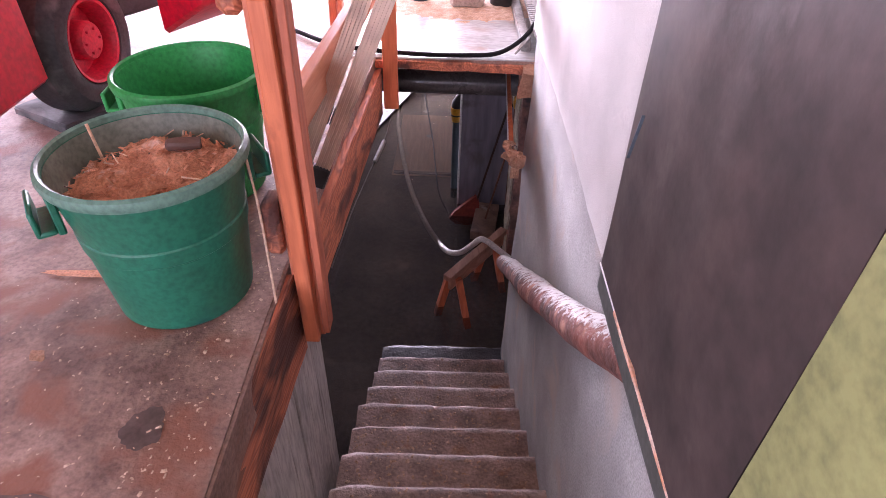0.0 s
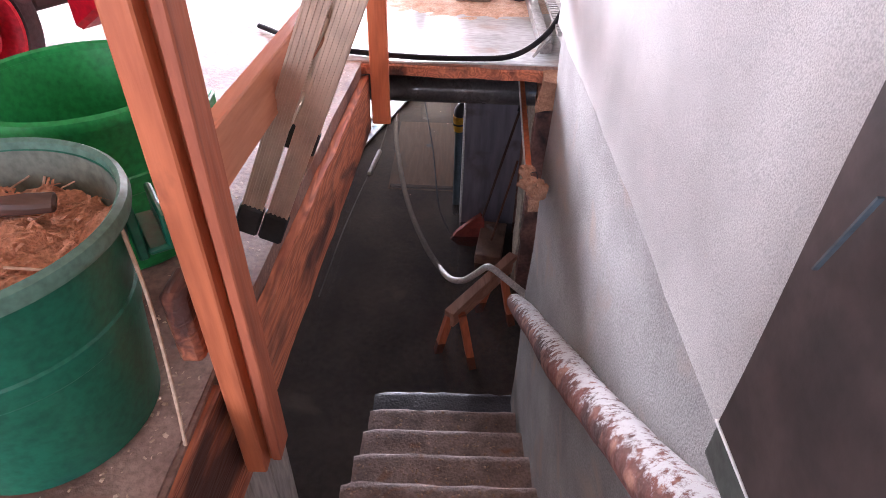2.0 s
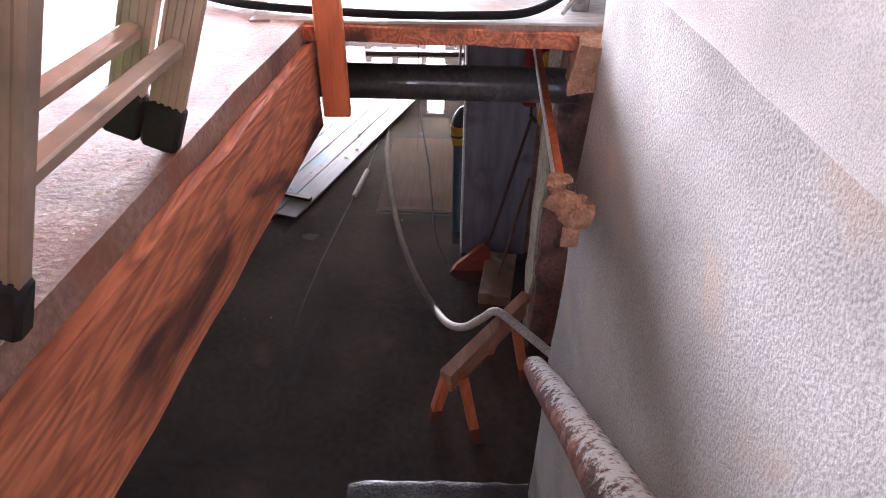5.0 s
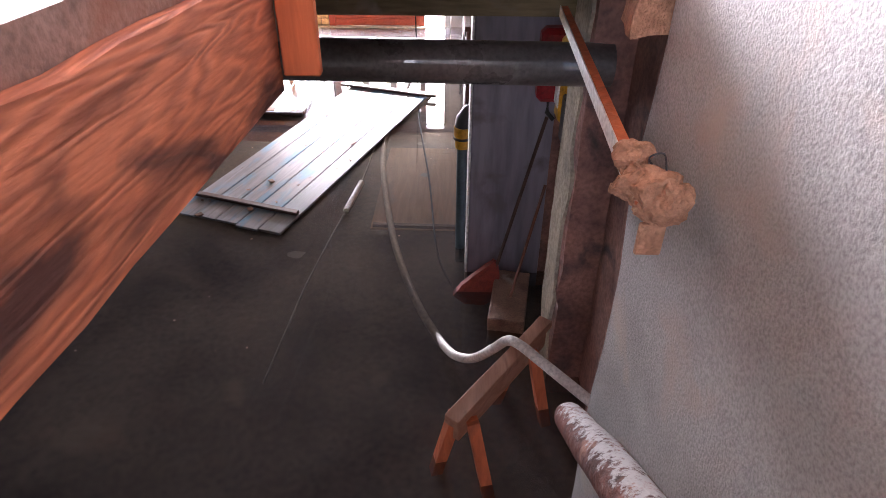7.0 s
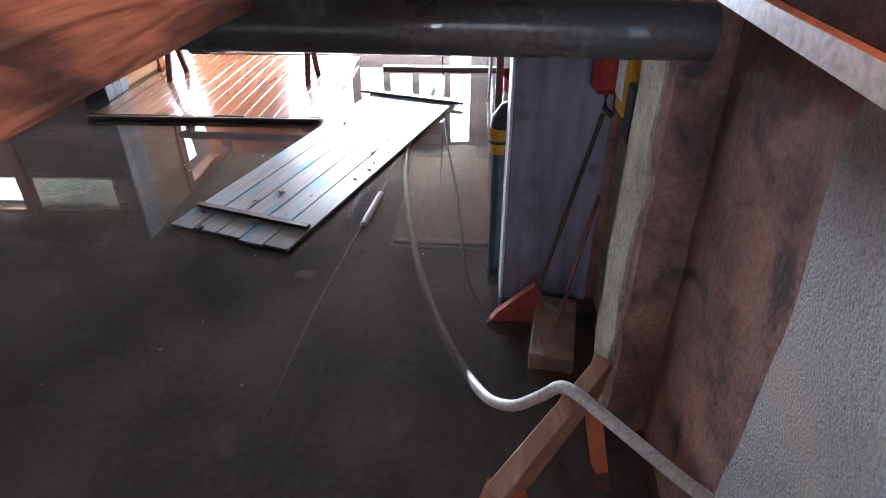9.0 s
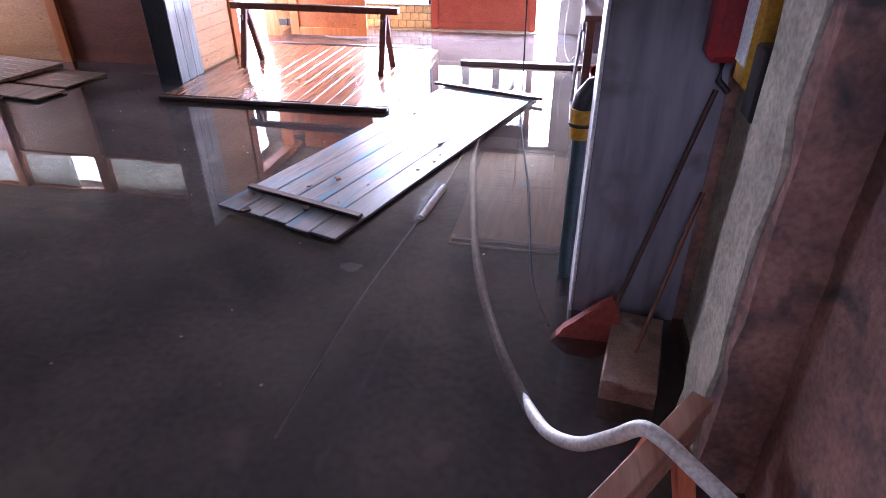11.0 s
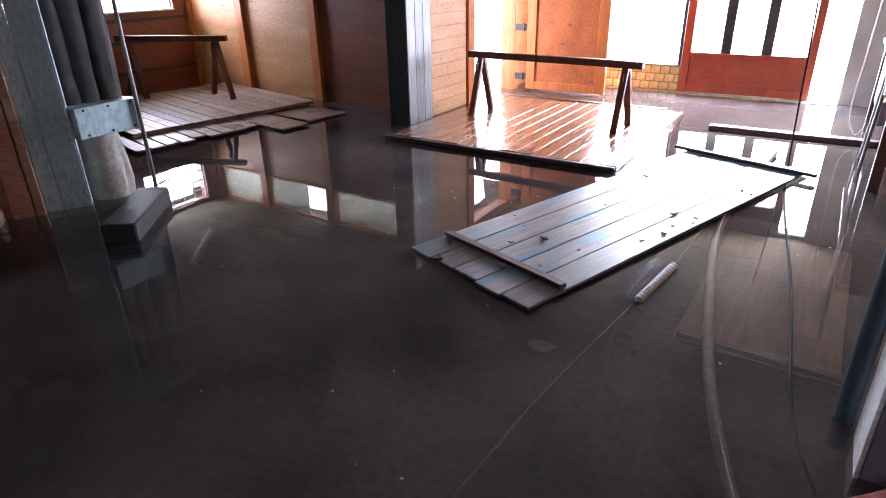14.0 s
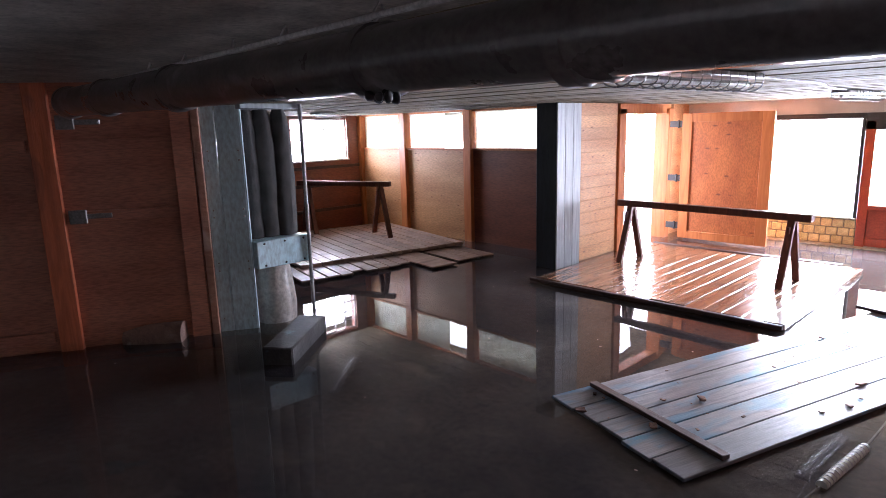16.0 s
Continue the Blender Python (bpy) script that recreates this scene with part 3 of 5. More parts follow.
setting("wall_stair", stair_wall(border, lambda y: 6.2, 0.0, 0.005), "plaster", "rough white plastered wall above the concrete stair", "wall", smooth=True)
setting("wall_stair_lower", stair_wall(lambda y: BED, lambda y: border(y) - 0.003, 0.026, 0.004), "cement_render_shaded", "grey cement-rendered wall along the concrete stair, darkened for shade", "wall", smooth=True)

def rough_wall(name, dims, material, label, amp=0.012, cuts=18):
    bm = boxed(*dims)
    bmesh.ops.subdivide_edges(bm, edges=bm.edges[:], cuts=cuts, use_grid_fill=True)
    for v in bm.verts:
        v.co += Vector(noise.noise_vector(v.co * 7.0)) * amp + Vector(noise.noise_vector(v.co * 21.0)) * amp * 0.5
    return setting(name, bm, material, label, "wall", smooth=True)


rough_wall("wall_rough", (2.40, 2.6, 5.3, 6.62, BED, 2.43), "rough_concrete", "dark rough unplastered concrete wall")
# dark slab over the pier's end: shade away from the windows, put into colour
rough_wall("wall_rough_end", (2.215, 2.6, 6.575, 6.65, BED, 2.36), "rough_concrete", "end face of the pier, set in dark rough concrete for its shade", 0.02)
rough_wall("wall_pier", (2.2, 2.6, 6.66, 6.98, BED, 2.36), "pale_concrete", "pale crumbling concrete pier beside the niche", 0.016)
rough_wall("wall_niche", (2.33, 2.6, 6.97, 7.66, BED, 2.36), "pale_concrete", "bare concrete back of a wall niche", 0.008, 10)
setting("wall_hall_right", boxed(2.75, 2.95, 7.66, 15.3, BED, 2.36), "rough_concrete", "dim concrete side wall of the hall", "wall")
# near and left walls: out of view, pale so that they act as reflectors
setting("wall_hall_near", boxed(-8.5, 2.5, 0.8, 1.0, BED, 2.36), "bounce_plaster", "unseen end wall behind the stair, kept pale to bounce light", "wall")
setting("wall_hall_left", boxed(-8.7, -8.5, 0.8, 10.0, BED, 2.36), "bounce_plaster", "dim concrete side wall of the hall", "wall")

# flank wall under the kerb, with board marks
bm = bmesh.new()
y = 1.4
while y < 3.86:
    w = 0.11 + 0.05 * random.random()
    box(bm, 0.86, 1.03 + 0.012 * random.random(), y, min(y + w, 3.88) - 0.006, BED, 2.15, 0.004)
    y += w
setting("wall_flank", bm, "flank_concrete", "grey board-marked flank wall under the floor edge", "wall")

# stair
stair = thing("staircase", "worn brown concrete stair with sawdust on the treads", "staircase", kind="structure")
RISE, RUN, Y0, Z0 = 0.1771, 0.287, 5.455, 0.035
for k in range(-1, 14):
    z, y = Z0 + RISE * k, Y0 - RUN * k
    bm = boxed(1.10 + 0.012 * random.uniform(-1, 1), WALLX + 0.03, y - RUN - 0.03, y, z - RISE * (1.0 if k < 2 else 2.1), z)
    bmesh.ops.subdivide_edges(bm, edges=bm.edges[:], cuts=11, use_grid_fill=True)
    for v in bm.verts:
        edge = v.co.y > y - 0.012
        v.co += Vector(noise.noise_vector(v.co * 13.0 + Vector((k * 3.1, 0, 0)))) * (0.010 if edge else 0.004)
        if edge and v.co.z > z - 0.02:
            v.co.z -= 0.012 + 0.010 * noise.noise(v.co * 18.0)
            v.co.y -= 0.008
        if v.co.x < 1.13 and v.co.y > y - 0.06:
            v.co.y -= 0.02
    part("step", bm, "wet_concrete" if k <= 0 else "step_concrete", stair, "wet dark lowest step" if k <= 0 else "")

# kerb board, trim and slab edge round the stairwell
for ya, yb, za, zb in ((1.2, 3.505, 2.12, 2.495), (3.51, 5.44, 2.165, 2.452)):
    bm = boxed(-0.035, 0.0, 0, yb - ya, za, zb)
    bmesh.ops.subdivide_edges(bm, edges=bm.edges[:], cuts=14, use_grid_fill=True)
    for v in bm.verts:
        y = ya + v.co.y
        v.co = Vector((curb(y) + v.co.x, y, v.co.z))
        v.co += Vector(noise.noise_vector(v.co * 7.0)) * 0.005
        if v.co.z > zb - 0.02:
            v.co.z += 0.008 * noise.noise(v.co * 30.0)
    solid("kerb_board", bm, "beam_wood", "reddish stained timber board along the stairwell edge", "board", kind="structure")
bm = boxed(1.05, 1.085, 1.3, 5.5, 2.30, FLOOR + 0.002)
for v in bm.verts:
    if v.co.x > 1.07:
        v.co.x = curb(v.co.y) - 0.037
setting("floor_lip", rough(bm, 0.006, 9.0, 12), "floor_concrete", "crumbling concrete lip behind the kerb board", "floor edge")
bm = boxed(1.16, 2.04, 5.44, 5.466, 2.457, 2.503)
rough(bm, 0.007, 8.0, 10)
for v in bm.verts:
    v.co.z -= 0.016 * max(0.0, (v.co.x - 1.3) / 0.7)
setting("trim", bm, "beam_wood", "splintered reddish board on the far slab edge", "board", smooth=True)
bm = boxed(2.02, 2.2, 5.36, 5.52, 2.32, 2.48)
rough(bm, 0.04, 7.0, 6)
setting("slab_corner", bm, "foam", "broken crumbling corner of the slab edge", "slab edge", smooth=True)

# big soil pipe under the ceiling
pipe = thing("soil_pipe", "thick black plastic waste pipe under the ceiling", "pipe", kind="structure")
bm = bmesh.new()
tube(bm, [(-3.45, 6.585, 1.955), (-1.2, 6.585, 1.93), (0.6, 6.585, 1.907), (2.3, 6.585, 1.888)], 0.0925, 32)
part("barrel", bm, "pipe_black", pipe)
for x in (-3.42, -2.6, -1.55, -0.07, 0.62):
    bm = bmesh.new()
    zc = 1.914 - 0.0125 * x
    tube(bm, [(x - 0.07, 6.6, zc), (x - 0.062, 6.6, zc), (x - 0.02, 6.6, zc), (x - 0.015, 6.6, zc), (x + 0.045, 6.6, zc), (x + 0.055, 6.6, zc)], 0.11, 28, radii=[0.096, 0.108, 0.108, 0.101, 0.103, 0.096])
    part("collar", bm, "pipe_black", pipe)
bm = bmesh.new()
for k in range(7):
    bmesh.ops.create_icosphere(bm, subdivisions=2, radius=0.016, matrix=Matrix.Translation((-0.06 + 0.012 * k, 6.54 + 0.02 * (k % 3), 1.814 - 0.005 * (k % 2))))
part("drip_crust", rough(bm, 0.010, 30), "timber_black", pipe, "dark crust hanging under the collar")
bm = bmesh.new()
tube(bm, [(-3.9, 6.75, 2.075), (1.0, 6.75, 2.085)], 0.011, 8)
solid("conduit", bm, "cable_white", "thin pale conduit along the ceiling beside the pipe", "conduit", kind="structure")
for i, x in enumerate((-2.4, -1.9, -1.35, -0.9, -0.3)):
    bm = bmesh.new()
    tube(bm, spline([(x, 6.78, 2.135), (x - 0.03, 6.77, 2.09), (x + 0.01, 6.74, 2.06), (x + 0.035, 6.76, 2.09), (x + 0.01, 6.78, 2.12)], 5), 0.004, 6)
    solid("wire_tie", bm, "cable_white", "twisted pale wire loop hanging from the soffit", "wire tie", "wire ties")

# partition, left
PA, PB = Vector((-5.75, 3.6, 0)), Vector((-3.765, 7.53, 0))
pd = (PB - PA).normalized()
pm = Matrix.Translation(PA) @ Matrix.Rotation(math.atan2(pd.y, pd.x), 4, "Z")
plen = (PB - PA).length
bm = boxed(0, plen, 0.0, 0.06, BED, 2.15, m=pm)
setting("wall_partition", bm, "ply_dark", "dark reddish plywood partition at the edge of the water", "wall")
for s, w, tilt in ((1.9, 0.09, 0), (3.235, 0.165, -0.10), (plen - 0.16, 0.15, 0)):
    bm = boxed(s, s + w, -0.05, -0.001, BED, 2.14, 0.005, m=pm @ Matrix.Shear("XZ", 4, (-tilt * 0.5, 0)))
    setting("partition_post", bm, "post_wood" if tilt else "ply_dark", "upright timber batten on the dark partition", "batten")
for s0, s1, z in ((0.2, 1.9, 0.62), (2.0, 3.2, 1.62), (3.44, plen - 0.15, 1.05), (3.44, plen - 0.15, 1.62), (1.0, 3.2, 0.08)):
    bm = boxed(s0, s1, -0.03, -0.001, z, z + 0.09, 0.004, m=pm)
    setting("partition_rail", bm, "ply_dark", "horizontal timber rail on the dark partition", "batten")

setting("partition_end", boxed(plen + 0.001, plen + 0.06, -0.052, 0.058, BED, 2.14, 0.003, m=pm), "saw_wood", "dark end board of the partition", "batten")

for z in (1.10, 1.84):
    bm = boxed(3.45, 3.74, -0.045, -0.032, z - 0.02, z + 0.02, 0.004, m=pm)
    box(bm, 3.43, 3.56, -0.052, -0.032, z - 0.055, z + 0.055, 0.006, m=pm)
    setting("strap_hinge", bm, "steel_grey", "grey iron strap hinge on the dark partition", "hinge")

# strip-window wall behind the decks
WY = 12.1
win = [(-7.55, -6.50), (-6.33, -5.02), (-4.86, -3.16)]
sets = thing("wall_windows", "plywood wall with a strip of frosted windows above", "wall", kind="structure")
for i, (a, b) in enumerate(win):
    part("panel", boxed(a - 0.02, b + 0.02, WY + 0.02, WY + 0.06, BED, 1.385, 0.003), "ply" if i < 2 else "panel_brown", sets, "dark panel" if i == 2 else "")
    part("sill", boxed(a, b, WY - 0.01, WY + 0.07, 1.375, 1.405, 0.003), "frame_orange", sets)
for x in (-7.62, -6.415, -4.94, -3.2):
    part("post", boxed(x - 0.075, x + 0.075, WY - 0.05, WY + 0.12, BED, CEIL - 0.012, 0.006), "frame_orange", sets)
for i, (a, b) in enumerate(win):
    w = thing(f"window_{i + 1}", "narrow frosted strip window under the ceiling", "window", kind="structure")
    mid = a + (b - a) * (0.62 if i == 1 else 1.0)
    part("pane", boxed(a, mid, WY + 0.075, WY + 0.083, 1.40, 1.94), "frost", w, "frosted pane")
    if i == 1:
        part("pane", boxed(mid + 0.01, b, WY + 0.075, WY + 0.083, 1.40, 1.94), "pane", w, "clear open pane")
    part("head", boxed(a, b, WY + 0.0, WY + 0.09, 1.94, 1.97, 0.003), "frame_orange", w)

# left end wall with barred window
bm = bmesh.new()
for y0, y1, z0, z1 in ((9.8, 12.2, BED, 1.22), (9.8, 10.70, 1.22, 1.91), (11.82, 12.2, 1.22, 1.91), (9.8, 12.2, 1.91, 2.36), (7.0, 9.8, BED, 2.36)):
    box(bm, -7.8, -7.62, y0, y1, z0, z1)
setting("wall_left_end", bm, "panel_brown", "dark timber end wall with a barred window", "wall")
w = thing("window_4", "bright window with a white bar grid", "window", kind="structure")
part("window_frame", boxed(-7.75, -7.59, 10.69, 11.83, 1.205, 1.23, 0.004), "white_paint", w, "pale sill")
for y in (10.71, 10.93, 11.15, 11.37, 11.59, 11.81):
    part("bar", boxed(-7.68, -7.665, y - 0.008, y + 0.008, 1.23, 1.91), "white_paint", w)
for z in (1.40, 1.57, 1.74, 1.90):
    part("bar", boxed(-7.682, -7.667, 10.70, 11.82, z - 0.008, z + 0.008), "white_paint", w)
for z in (0.35, 0.78, 1.08):
    setting("wall_batten", boxed(-7.62, -7.59, 9.0, 12.04, z, z + 0.05, 0.004), "dark_wood", "dark horizontal board on the end wall", "batten")

# column beside the side door and the plywood return
col = thing("column", "steel-dark column with a grey planked side", "column", kind="structure")
part("front", boxed(-3.14, -2.855, 11.37, 11.85, BED, CEIL - 0.004, 0.008), "column_dark", col, "dark painted face")
for i in range(3):
    part("side_plank", boxed(-2.853, -2.835, 11.372 + i * 0.165, 11.372 + i * 0.165 + 0.16, BED, CEIL - 0.012, 0.003), "column_grey", col)
bm = boxed(-2.98, -2.885, 11.86, 12.78, BED, CEIL - 0.012)
setting("wall_return", bm, "ply", "light knotty plywood wall beside the side door", "wall")
for i in range(13):
    z = 0.02 + i * 0.15
    setting("wall_lining", boxed(-2.884, -2.874, 11.87, 12.775, z, z + 0.146, 0.002), "ply", "knotty plywood lining board", "lining")

# side doorway with open leaf
d = thing("door_1", "open orange-brown wooden door leaf with a panelled face", "door", kind="structure")
part("jamb", boxed(-3.02, -2.84, 12.78, 12.95, BED, 1.9, 0.006), "frame_orange", d)
part("jamb", boxed(-3.02, -2.80, 14.09, 14.22, BED, 1.9, 0.006), "frame_orange", d)
part("jamb", boxed(-2.98, -2.90, 14.30, 14.42, BED, 1.9, 0.006), "frame_orange", d)
part("head", boxed(-3.02, -2.84, 12.78, 14.22, 1.83, 1.965, 0.006), "frame_orange", d)
leaf = part("leaf", boxed(-2.60, -1.38, 14.11, 14.14, 0.03, 1.82, 0.003), "door_ply", d)
for x0, x1, z0, z1 in ((-2.60, -2.46, 0.03, 1.82), (-1.53, -1.38, 0.03, 1.82), (-2.46, -1.53, 1.70, 1.82), (-2.46, -1.53, 0.03, 0.14)):
    part("stile", boxed(x0, x1, 14.085, 14.109, z0, z1, 0.004), "frame_orange", leaf, "orange-stained door stile")
for z in (0.15, 0.85, 1.62):
    bm = bmesh.new()
    tube(bm, [(-2.66, 14.1, z), (-2.66, 14.1, z + 0.11)], 0.014, 8)
    box(bm, -2.79, -2.6, 14.10, 14.108, z + 0.01, z + 0.1)
    part("hinge", bm, "steel_black", d, "black iron hinge")
bm = bmesh.new()
box(bm, -3.08, -2.9, 14.42, 15.15, BED, 2.36)
box(bm, -3.08, -2.9, 12.78, 14.42, 1.97, 2.36)
setting("wall_side", bm, "ply", "plywood wall end beyond the side door", "wall")

# far wall: brick parapet, window, red door, slit of light
FY = 14.95
bm = bmesh.new()
box(bm, -2.9, -1.66, FY, FY + 0.2, BED, 2.36)
box(bm, -1.66, 1.13, FY, FY + 0.2, 1.76, 2.36)
box(bm, 1.47, 2.75, FY, FY + 0.2, BED, 2.36)
box(bm, 1.13, 1.47, FY, FY + 0.2, 1.9, 2.36)
setting("wall_far", bm, "plaster", "pale far wall of the hall with door and windows", "wall")
w = thing("window_5", "wide bright window above a low brick parapet", "window", kind="structure")
part("window_frame", boxed(-1.66, -0.56, FY - 0.02, FY + 0.08, 1.69, 1.76, 0.005), "steel_black", w, "dark head rail")
part("window_frame", boxed(-0.60, -0.56, FY - 0.02, FY + 0.08, 0.385, 1.69, 0.005), "steel_black", w)
part("window_sill", boxed(-1.66, -0.56, FY - 0.04, FY + 0.16, 0.365, 0.385, 0.004), "pale_concrete", w)
pane = part("pane", boxed(-1.66, -0.60, FY + 0.03, FY + 0.036, 0.385, 1.69), "pane", w)
pane.visible_shadow = False
d = thing("door_2", "red painted double door with three tall glass panes", "door", kind="structure")
part("lower_panel", boxed(-0.44, 1.03, FY + 0.01, FY + 0.04, 0.05, 0.56, 0.004), "red_paint", d)
for x0, x1 in ((-0.55, -0.44), (1.02, 1.12)):
    part("stile", boxed(x0, x1, FY - 0.02, FY + 0.06, -0.02, 1.66, 0.006), "red_paint", d)
part("rail", boxed(-0.44, 1.02, FY - 0.015, FY + 0.06, 0.50, 0.57, 0.005), "red_paint", d)
part("rail", boxed(-0.44, 1.02, FY - 0.012, FY + 0.06, 0.02, 0.13, 0.005), "red_paint", d)
part("head", boxed(-0.56, 1.13, FY - 0.02, FY + 0.08, 1.54, 1.76, 0.006), "steel_black", d, "dark transom above the panes")
for x in (-0.02, 0.49):
    part("mullion", boxed(x - 0.03, x + 0.10, FY - 0.015, FY + 0.06, 0.57, 1.54, 0.006), "steel_black", d)
part("bead", boxed(-0.44, 1.02, FY - 0.03, FY - 0.016, 0.545, 0.565, 0.003), "red_paint", d)
for a, b in ((-0.44, -0.05), (0.08, 0.46), (0.59, 1.02)):
    p = part("pane", boxed(a, b, FY + 0.02, FY + 0.026, 0.57, 1.54), "pane", d)
    p.visible_shadow = False
setting("threshold", boxed(-1.66, 1.47, FY - 0.14, FY + 0.2, BED, 0.0125, 0.006), "pale_concrete", "pale concrete door threshold just above the water", "threshold")

# outside
setting("ground", boxed(-60, 60, -60, 80, -0.32, -0.30), "snow_ground", "bright paved ground outside", "ground")
bm = bmesh.new()
box(bm, -14, 14, 20.0, 20.1, -0.3, 7)
box(bm, -14.1, -14, 12.4, 20, -0.3, 7)
setting("backdrop", bm, "outdoors", "overexposed bright daylight outside the windows", "backdrop")

# upper workshop shell
bm = bmesh.new()
box(bm, -8.8, -3.9, -2.2, -2.0, FLOOR, 6.2)
box(bm, 1.1, 2.3, -2.2, -2.0, FLOOR, 6.2)
box(bm, -3.9, 1.1, -2.2, -2.0, 5.3, 6.2)
box(bm, -8.8, -8.6, -2.0, 13.0, 5.6, 6.2)
box(bm, -8.8, -8.6, -2.0, 13.0, FLOOR, FLOOR + 0.05)
box(bm, -8.8, 4.4, 13.0, 13.2, 5.5, 6.2)
box(bm, 1.6, 4.4, 13.0, 13.2, FLOOR, 5.5)
box(bm, 4.2, 4.4, 5.3, 13.0, FLOOR, 6.2)
setting("wall_upper", bm, "plaster", "plain pale walls of the upper workshop", "wall")
setting("ceiling_upper", boxed(-8.8, 4.4, -2.2, 13.2, 6.2, 6.4), "ceiling_concrete", "plain concrete ceiling of the upper workshop", "ceiling")
setting("wall_upper_right", rough(boxed(2.24, 2.5, 5.37, 8.6, FLOOR, 6.2), 0.01, 3, 10), "plaster", "white plastered wall beyond the stairwell", "wall", smooth=True)

# ---- things: upper floor ----


def bucket(m, material, inner, label, full):
    b = thing("bucket", label, "bucket", m, "large green buckets")
    bm = bmesh.new()
    lathe(bm, [(0.0, 0.0), (0.20, 0.0), (0.212, 0.012), (0.238, 0.25), (0.243, 0.255), (0.247, 0.30), (0.243, 0.305), (0.270, 0.47), (0.265, 0.47), (0.236, 0.27), (0.204, 0.02), (0.0, 0.02)], 56)
    part("shell", bm, material, b)
    bm = bmesh.new()
    lathe(bm, [(0.266, 0.466), (0.274, 0.454), (0.284, 0.456), (0.288, 0.470), (0.285, 0.484), (0.275, 0.491), (0.267, 0.485), (0.266, 0.466)], 72)
    part("rim", bm, inner, b, "scuffed rolled rim")
    for a in (190, 10):
        r = Matrix.Rotation(radians(a), 4, "Z")
        bm = bmesh.new()
        box(bm, 0.255, 0.275, -0.075, -0.055, 0.34, 0.46, 0.004, r)
        box(bm, 0.255, 0.275, 0.055, 0.075, 0.34, 0.46, 0.004, r)
        box(bm, 0.275, 0.325, -0.075, 0.075, 0.345, 0.36, 0.005, r)
        box(bm, 0.312, 0.327, -0.075, 0.075, 0.345, 0.42, 0.005, r)
        part("handle", bm, material, b)
    bm = bmesh.new()
    lathe(bm, [(0.2635, 0.468), (0.2505, 0.37), (0.2345, 0.27)], 56)
    part("inner_face", bm, "bucket_inner" if full else material, b, "dusty inner side" if full else "")
    if full:
        bm = bmesh.new()
        lathe(bm, [(0.0005 + 0.0246 * q, 0.0) for q in range(11)], 72)
        for v in bm.verts:
            r = v.co.xy.length
            v.co.z = 0.432 + 0.07 * v.co.x - 0.045 * (r / 0.245) ** 2 + 0.035 * noise.noise(v.co * 9) + 0.024 * noise.noise(v.co * 26) + 0.008 * noise.noise(v.co * 70)
        part("sawdust", bm, "sawdust", b, "heaped reddish sawdust and bark")
    return b


b1 = bucket(pose(0.758, 3.409, FLOOR, 0, 0, 24) @ Matrix.Diagonal((0.98, 0.98, 1.063, 1)), "bucket_green", "bucket_rim", "dark green plastic tub heaped with sawdust", True)
b2 = bucket(pose(0.651, 4.049, FLOOR, 0, 0, -5) @ Matrix.Diagonal((0.945, 0.945, 1.01, 1)), "bucket_grass", "bucket_grass", "empty bright green plastic tub", False)
rnd = random.Random(4)
for i in range(22):
    a, r = rnd.uniform(0, 6.28), 0.22 * math.sqrt(rnd.random())
    h = rnd.uniform(0.02, 0.07)
    bm = bmesh.new()
    q = Vector((0.758 + r * math.cos(a), 3.425 + r * math.sin(a), FLOOR + 0.455 + 0.075 * r * math.cos(a - 0.57) - 0.045 * (r / 0.245) ** 2))
    tube(bm, [q, q + Vector((rnd.uniform(-h, h), rnd.uniform(-h, h), rnd.uniform(0.004, 0.03)))], rnd.uniform(0.0012, 0.003), 5)
    solid("wood_chip", bm, "shaving" if i % 3 else "dark_wood", "splintered wood chip on the sawdust heap", "wood chip", "chips in the tub")
bm = bmesh.new()
box(bm, -0.05, 0.05, -0.02, 0.02, 0, 0.022, 0.006, pose(0.83, 3.50, FLOOR + 0.475, 8, 5, 20))
solid("bark_piece", rough(bm, 0.008, 20, 3), "dark_wood", "dark curled bark piece on the sawdust", "bark")
rnd = random.Random(8)
bm = bmesh.new()
for i in range(420):
    a, r = rnd.uniform(0, 6.28), 0.235 * math.sqrt(rnd.random())
    c = Vector((0.758 + r * math.cos(a), 3.409 + r * math.sin(a), FLOOR + 0.464 + 0.075 * r * math.cos(a - 0.57) - 0.045 * (r / 0.245) ** 2))
    q = pose(*c, rnd.uniform(-28, 28), rnd.uniform(-28, 28), rnd.uniform(0, 360))
    w, h = rnd.uniform(0.006, 0.022), rnd.uniform(0.002, 0.006)
    bm.faces.new([bm.verts.new(q @ Vector(k)) for k in ((-w, -h, 0), (w, -h * 0.6, 0.003), (w * 0.8, h, 0.004), (-w * 0.7, h, 0.001))])
solid("sawdust_flakes", bm, "sawdust", "reddish wood flakes and splinters on the tub's heap", "wood flakes", kind="stuff", smooth=False)
bm = bmesh.new()
tube(bm, [(0.575, 3.50, FLOOR + 0.37), (0.55, 3.515, FLOOR + 0.53)], 0.005, 6)
solid("straw_stick", bm, "shaving", "pale stick standing in the sawdust", "stick")
bm = bmesh.new()
tube(bm, spline([(1.02, 3.45, FLOOR + 0.50), (1.04, 3.42, FLOOR + 0.33), (1.06, 3.36, FLOOR + 0.14), (1.075, 3.31, FLOOR + 0.03)], 4), 0.004, 6)
solid("straw_stick", bm, "shaving", "pale straw hanging down the side of the tub", "stick")

# railing
rail = thing("railing", "orange-brown timber railing along the stairwell", "railing")
part("post", rough(boxed(1.075, 1.165, 3.50, 3.545, 2.20, 3.75, 0.004), 0.003, 9, 3), "rail_post_wood", rail)
